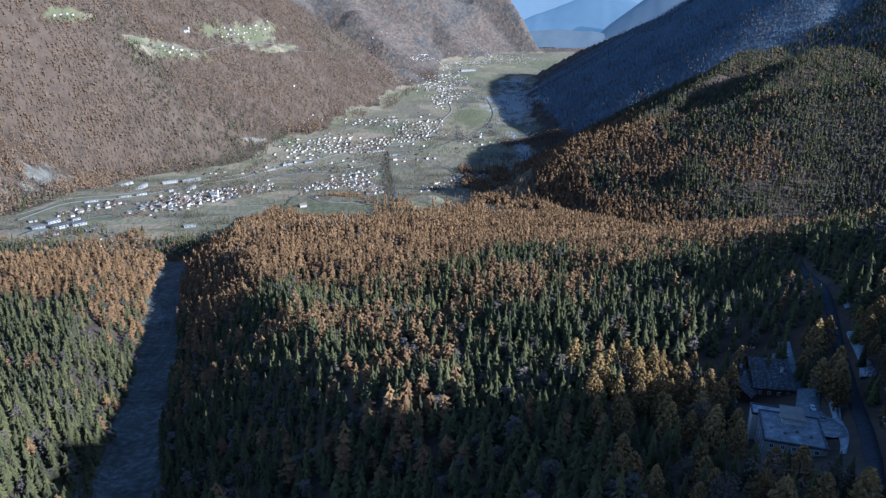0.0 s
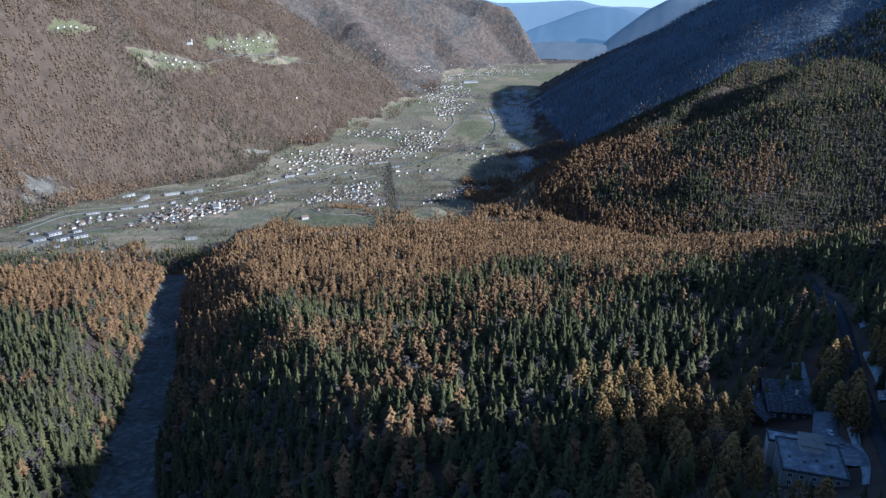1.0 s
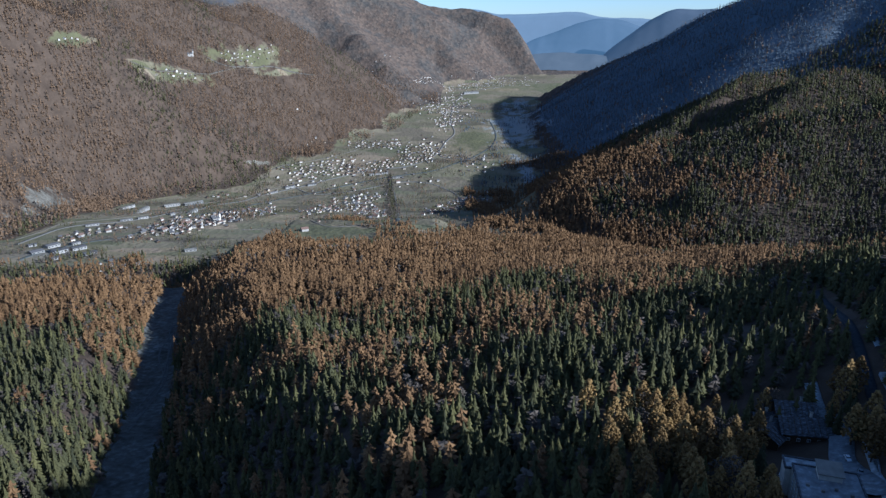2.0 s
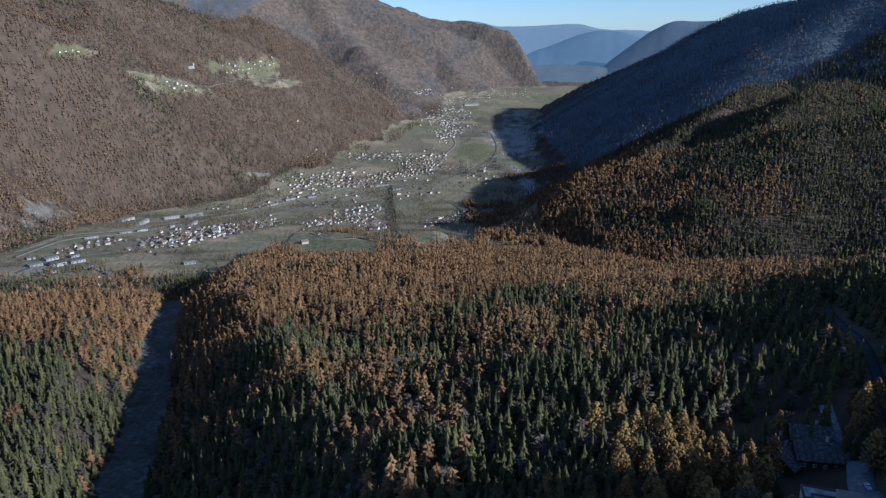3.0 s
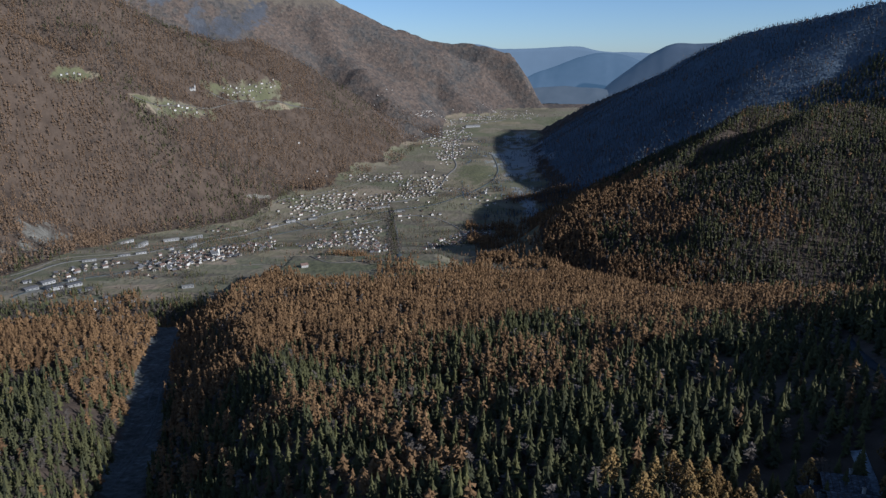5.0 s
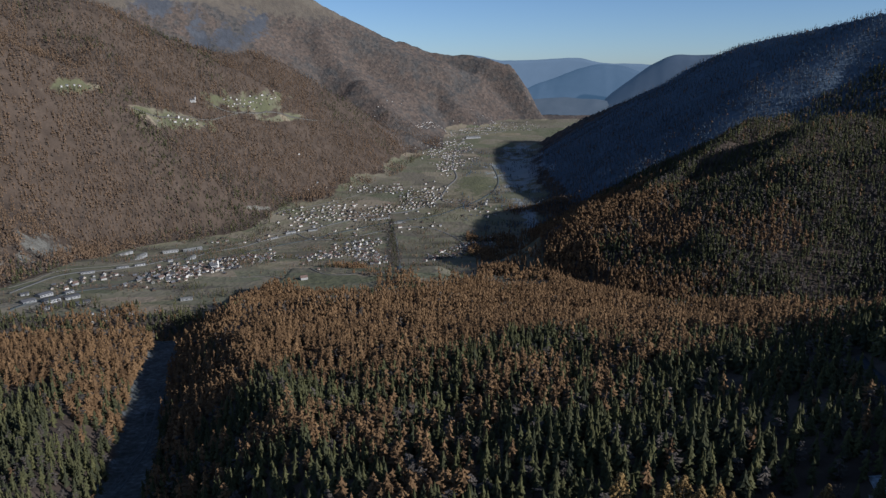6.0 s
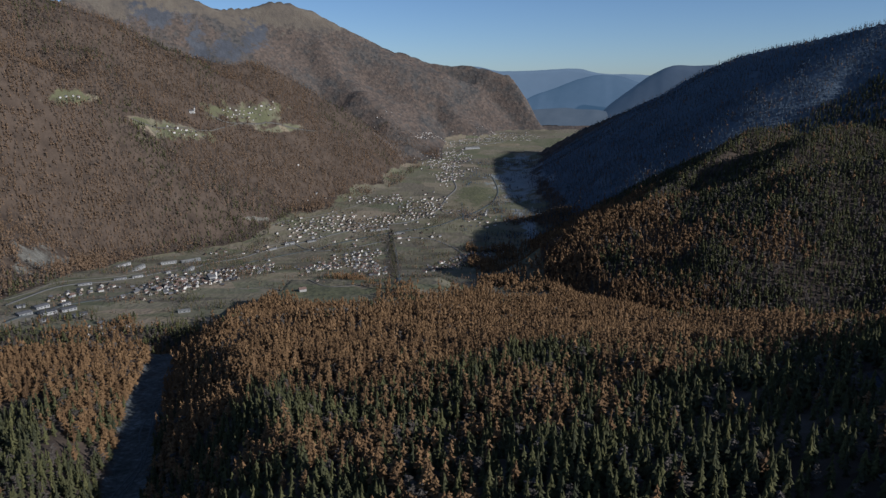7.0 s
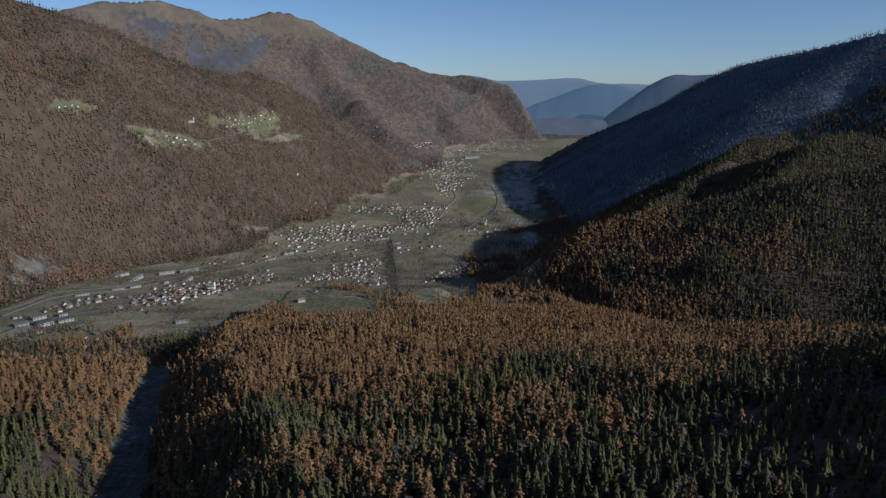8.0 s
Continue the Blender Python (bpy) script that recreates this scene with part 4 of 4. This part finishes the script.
def spruce_crown(seed):
    """Whorls of drooping boughs, each a folded blade."""
    r = np.random.RandomState(seed)
    v, f = [], []
    tiers = 17
    for k in range(tiers):
        s = (k + 0.4) / tiers
        z = 1.6 + 15.0 * s
        reach = 3.5 * (1 - s) ** 0.8 * r.uniform(0.85, 1.12) + 0.25
        count = 9 if s < 0.7 else 6
        turn = r.rand() * 6.283
        for n in range(count):
            a = turn + 6.283 * n / count + r.normal(0, 0.13)
            q = reach * r.uniform(0.72, 1.18)
            c, d = math.cos(a), math.sin(a)
            droop = 0.30 * q * r.uniform(0.6, 1.4)
            half = 0.30 * q + 0.12
            b = len(v)
            v += [(0.05 * c, 0.05 * d, z + 0.55), (0.55 * q * c - half * d, 0.55 * q * d + half * c, z - 0.55 * droop - 0.12),
                  (q * c, q * d, z - droop), (0.55 * q * c + half * d, 0.55 * q * d - half * c, z - 0.55 * droop - 0.12), (0.6 * q * c, 0.6 * q * d, z - 0.3 * droop + 0.16)]
            f += [(b, b + 1, b + 4), (b + 1, b + 2, b + 4), (b + 2, b + 3, b + 4), (b + 3, b, b + 4)]
    b = len(v)
    v += [(0.2, 0, 16.2), (-0.1, 0.17, 16.2), (-0.1, -0.17, 16.2), (0, 0, 17.4)]
    f += [(b, b + 1, b + 3), (b + 1, b + 2, b + 3), (b + 2, b, b + 3)]
    return mesh_of("crown", np.array(v), np.array(f), [SINGLE["spruce"]])


def leafy_crown(seed, kind):
    """A loose crown of small tufts along up-swept boughs."""
    r = np.random.RandomState(seed)
    v, f = [], []
    for k in range(270 if kind == "larch" else 250):
        s = r.rand() ** 0.9
        if kind == "larch":
            z = 2.6 + 14.2 * s
            reach = 4.2 * (1 - s ** 1.7) ** 0.85 * min(1.0, 0.55 + 1.8 * s) + 0.2
        else:
            z = 3.6 + 11.6 * s
            reach = 5.0 * math.sqrt(max(0.06, 1 - (2 * s - 0.85) ** 2 / 1.5))
        a = r.rand() * 6.283
        bough = round(a * 7 / 6.283) * 6.283 / 7 + 0.4 * z
        a = a * 0.5 + bough * 0.5
        q = reach * math.sqrt(r.uniform(0.08, 1.0))
        size = r.uniform(0.40, 0.90) if kind == "larch" else r.uniform(0.25, 0.55)
        p = Vector((q * math.cos(a), q * math.sin(a), z + 0.10 * q))
        m = Euler((r.normal(0, 0.7), r.normal(0, 0.7), r.rand() * 6.283)).to_matrix()
        b = len(v)
        for c in ((-size, -0.5 * size, -0.15), (0.1, -0.7 * size, 0.15), (size, 0.2 * size, -0.2), (-0.1, 0.75 * size, -0.1), (0, 0, 0.6 * size)):
            v.append(p + m @ Vector(c))
        f += [(b, b + 1, b + 4), (b + 1, b + 2, b + 4), (b + 2, b + 3, b + 4), (b + 3, b, b + 4)]
    return mesh_of("crown", np.array(v), np.array(f), [SINGLE[kind]])


TRUNKS = dict(spruce=trunk_mesh(1, 0), larch=trunk_mesh(2, 16), bare=trunk_mesh(3, 20))
CROWNS = dict(spruce=[spruce_crown(40 + k) for k in range(5)], larch=[leafy_crown(50 + k, "larch") for k in range(5)], bare=[leafy_crown(60 + k, "bare") for k in range(3)])
TREE_LABELS = dict(spruce="dark green spruce with drooping boughs on the forest slope", larch="golden brown autumn larch with a loose pointed crown",
                   bare="grey brown nearly leafless broadleaf tree with fine twigs")


def tree(kind, x, y, turn, size, girth, which):
    base = new(kind + "_tree" if kind != "bare" else "broadleaf_tree")
    base.matrix_world = Matrix.Translation((x, y, float(height(x, y)) - 0.2)) @ pose(0, 0, 0, 0, 0, turn) @ Matrix.Diagonal((girth, girth, size, 1))
    tagged(base, TREE_LABELS[kind], "tree", "trees of the near stand")
    part("trunk", TRUNKS[kind], None, base)
    part("crown", CROWNS[kind][which % len(CROWNS[kind])], None, base)


# where the broad golden crowns stand together
GOLDEN = [(95, 268, 17), (104, 240, 9), (176, 330, 14), (112, 205, 9), (70, 262, 8)]
sx, sy, sr = scatter(STAND[0], STAND[1], STAND[2], STAND[3], 7.3, 900)
son = wooded(sx, sy, sr)
for x, y in list(zip(sx[son], sy[son]))[:330]:
    luck = sr.rand()
    golden = 0.30 + 0.35 * float(value_noise(np.array(x), np.array(y), 40, 81)) + max(math.exp(-((x - a) / c) ** 2 - ((y - b) / c) ** 2) for a, b, c in GOLDEN)
    kind = "larch" if luck < golden else ("bare" if luck > 0.95 else "spruce")
    size = sr.uniform(0.65, 1.02) if kind == "spruce" else sr.uniform(0.85, 1.3)
    tree(kind, x, y, sr.rand() * 360, size, size * sr.uniform(0.85, 1.1), sr.randint(0, 30))


# ---- the guest house in the clearing ----
ribbon("lane", "dark asphalt lane curving through the forest", "road", LANE, 4.6, TARMAC, 0.5, 4.0)
for k, (line, wide) in enumerate((([(196, 300), (186, 272), (182, 262)], 6.0), ([(166, 222), (158, 206), (149, 190)], 5.0), ([(167, 262), (155, 236), (146, 216), (136, 200)], 2.6),
                                  ([(170, 312), (164, 290), (161, 280)], 4.5), ([(214, 345), (205, 322)], 2.5))):
    ribbon("frosted_verge_%d" % (k + 1), "patchy hoar frost on the grass verge of the lane", "verge", line, wide, FROST, 0.35, 3.0, 0.45)

YARD = Matrix.Translation((140, 250, 0)) @ pose(0, 0, 0, 0, 0, -18.0)  # local x across, local y along the buildings


def stand_at(name, label, category, across, along_it, z, turn=0.0):
    base = new(name)
    base.matrix_world = YARD @ Matrix.Translation((across, along_it, z)) @ pose(0, 0, 0, 0, 0, turn)
    return tagged(base, label, category)


def ground_at(across, along_it):
    p = YARD @ Vector((across, along_it, 0))
    return float(height(p.x, p.y))


def window(parent, x, y, z, wide, tall, face):
    """A window in a wall: frame, with the pane set in it. face: 0 looks to -y, 1 to -x, 2 to +x."""
    bm = bmesh.new()
    w, t = wide / 2, 0.14
    for x0, x1, z0, z1 in ((-w - t, -w, -t, tall + t), (w, w + t, -t, tall + t), (-w, w, tall, tall + t), (-w - 0.1, w + 0.1, -t, 0), (-0.05, 0.05, 0, tall)):
        box(bm, x0, x1, -0.10, 0.08, z0, z1)
    ob = part("window", bm, CAR_WHITE, parent, "white framed window")
    ob.matrix_local = Matrix.Translation((x, y, z)) @ pose(0, 0, 0, 0, 0, (0, -90, 90)[face])
    bm = bmesh.new()
    box(bm, -w, w, -0.03, 0.03, 0, tall)
    part("pane", bm, GLASS, ob, "dark glass pane")


def chalet(name, label, across, along_it, turn, length, depth, eaves, rise, z):
    base = stand_at(name, label, "house", across, along_it, z, turn)
    part("wall", gable_walls(length, depth, eaves, rise, 6), WOOD, base, "dark weathered timber wall")
    roof = part("roof", gable_roof(length, depth, eaves, rise, 1.3, 0.35), SHINGLE, base, "dark frosted shingle roof")
    slope = math.atan2(rise, depth / 2)
    for side in (-1, 1):
        for k in range(int(length / 2.4) + 1):
            bm = bmesh.new()
            box(bm, -0.07, 0.07, 0, (depth / 2 + 1.2) / math.cos(slope), 0, 0.13)
            ob = part("batten", bm, WOOD, roof)
            ob.matrix_local = Matrix.Translation((-length / 2 + 2.4 * k, 0, eaves + rise + 0.42)) @ pose(0, 0, 0, 0, 0, 0 if side > 0 else 180) @ pose(0, 0, 0, -math.degrees(slope))
    bm = bmesh.new()
    box(bm, -0.5, 0.5, -0.4, 0.4, 0, 2.6)
    box(bm, -0.65, 0.65, -0.55, 0.55, 2.4, 2.6)
    ob = part("chimney", bm, PLASTER, roof, "plastered chimney")
    ob.matrix_local = Matrix.Translation((length * 0.2, depth * 0.18, eaves + rise - 0.8))
    for k in range(max(2, int(length / 4))):
        window(base, -length / 2 + 2 + 4 * k, -depth / 2, 1.2, 1.1, 1.2, 0)
    return base


zc = ground_at(0, 30)
chalet("guest_house_wing", "timber guest house wing with a frosted shingle roof", 1, 31, 8, 18, 13, 5.0, 3.6, zc)
chalet("guest_house_upper", "upper timber guest house wing with steep frosted roof", -1, 42, 8, 15, 10, 6.0, 3.4, zc + 0.5)
chalet("guest_house_lower", "low timber guest house wing with a dark shingle roof", -11, 27, 62, 15, 11, 3.6, 3.0, zc - 1)
chalet("wood_store", "small timber store with a frosted gable roof", -13, 40, 20, 8, 6, 2.8, 1.8, zc - 1)


def hotel():
    z = ground_at(-4, -34) + 1.0
    base = stand_at("hotel", "flat roofed white hotel block with frost on its roof", "hotel", -4, -31, z)
    for x0, x1, y0, y1, tall, tag in ((-9, 11, -18, 2, 9.0, "main"), (-11, 5, 2.0, 9, 7.2, "wing")):
        bm = bmesh.new()
        box(bm, x0, x1, y0, y1, -9, tall)
        part("wall", bm, PLASTER, base, "white plastered wall")
        bm = bmesh.new()
        box(bm, x0 + 0.35, x1 - 0.35, y0 + 0.35, y1 - 0.35, tall + 0.01, tall + 0.12)
        part("roof", bm, FROST if tag == "wing" else PAVING, base, "flat frosted roof")
        bm = bmesh.new()
        for a, b, c, d in ((x0 - 0.25, x1 + 0.25, y0 - 0.25, y0 + 0.3), (x0 - 0.25, x1 + 0.25, y1 - 0.3, y1 + 0.2), (x0 - 0.25, x0 + 0.3, y0 + 0.3, y1 - 0.3), (x1 - 0.3, x1 + 0.25, y0 + 0.3, y1 - 0.3)):
            box(bm, a, b, c, d, tall - 0.3, tall + 0.55)
        part("parapet", bm, SHINGLE, base, "dark parapet edging")
    bm = bmesh.new()
    box(bm, -2, 5, -5, 1, 9.1, 11.3)
    pent = part("penthouse", bm, PLASTER, base, "small roof storey")
    bm = bmesh.new()
    v = [bm.verts.new(p) for p in ((-2.6, -5.6, 11.3), (5.6, -5.6, 11.3), (5.6, 1.6, 12.6), (-2.6, 1.6, 12.6), (-2.6, -5.6, 11.6), (5.6, -5.6, 11.6), (5.6, 1.6, 12.9), (-2.6, 1.6, 12.9))]
    for q in ((0, 3, 2, 1), (4, 5, 6, 7), (0, 1, 5, 4), (1, 2, 6, 5), (2, 3, 7, 6), (3, 0, 4, 7)):
        bm.faces.new([v[k] for k in q])
    part("sloping_roof", bm, METAL_ROOF, pent, "sloping glazed roof")
    for k in range(4):
        bm = bmesh.new()
        box(bm, -0.5, 0.5, -0.35, 0.35, 0, 0.9)
        ob = part("vent", bm, METAL_ROOF, base, "pale roof vent")
        ob.matrix_local = Matrix.Translation((-6 + 4.2 * k, -10 - 2.0 * (k % 2), 9.1))
    for row in range(3):
        for k in range(5):
            window(base, -6.6 + 3.6 * k, -18, 0.9 + 2.8 * row, 1.2, 1.5, 0)
        for k in range(4):
            window(base, -9, -15.5 + 4.2 * k, 0.9 + 2.8 * row, 1.2, 1.5, 1)


hotel()
# paved terrace beside the buildings
line = [YARD @ Vector((13 + 1.5 * math.sin(k * 0.9), -30 + 6.5 * k, 0)) for k in range(12)]
ribbon("terrace_paving", "frosted grey paved yard beside the guest house", "paving", [(p.x, p.y) for p in line], 9, PAVING, 0.6, 4.0)


def low_wall(across, along_it, length, turn):
    z = ground_at(across, along_it)
    base = stand_at("garden_wall", "low frosted stone retaining wall beside the yard", "wall", across, along_it, z, turn)
    bm = bmesh.new()
    box(bm, -length / 2, length / 2, -0.25, 0.25, -2, 1.1)
    part("stones", bm, SHINGLE, base)
    bm = bmesh.new()
    box(bm, -length / 2 - 0.05, length / 2 + 0.05, -0.32, 0.32, 1.1, 1.25)
    part("coping", bm, PAVING, base, "pale coping")


for a in ((20, -6, 16, 82), (-16, 10, 12, 80)):
    low_wall(*a)


def car(across, along_it, turn, paint, label):
    base = stand_at("car", label, "car", across, along_it, ground_at(across, along_it) + 0.72, turn)
    bm = bmesh.new()
    profile = ((-2.1, 0.35), (-2.1, 0.8), (-1.9, 0.92), (-0.95, 1.0), (-0.35, 1.45), (1.1, 1.47), (1.75, 1.0), (2.08, 0.92), (2.1, 0.35))
    sides = [[bm.verts.new((x, s * (0.85 if z < 1.1 else 0.68), z)) for x, z in profile] for s in (-1, 1)]
    bm.faces.new(sides[0])
    bm.faces.new(sides[1][::-1])
    for k in range(len(profile)):
        n = (k + 1) % len(profile)
        bm.faces.new((sides[0][n], sides[0][k], sides[1][k], sides[1][n]))
    part("body", bm, paint, base)
    bm = bmesh.new()
    box(bm, -0.8, 1.45, -0.79, 0.79, 1.02, 1.36)
    part("windows", bm, GLASS, base, "dark windows")
    for x in (-1.35, 1.3):
        for s in (-1, 1):
            bm = bmesh.new()
            bmesh.ops.create_cone(bm, cap_ends=True, segments=14, radius1=0.33, radius2=0.33, depth=0.22, matrix=Matrix.Translation((x, s * 0.80, 0.33)) @ pose(0, 0, 0, 90))
            part("wheel", bm, RUBBER, base)


car(-12.5, -12, 75, CAR_WHITE, "white parked car beside the hotel")
car(14, -8, 82, CAR_GREY, "grey parked car on the frosted yard")
car(13, 6, 95, CAR_WHITE, "white parked car on the frosted yard")
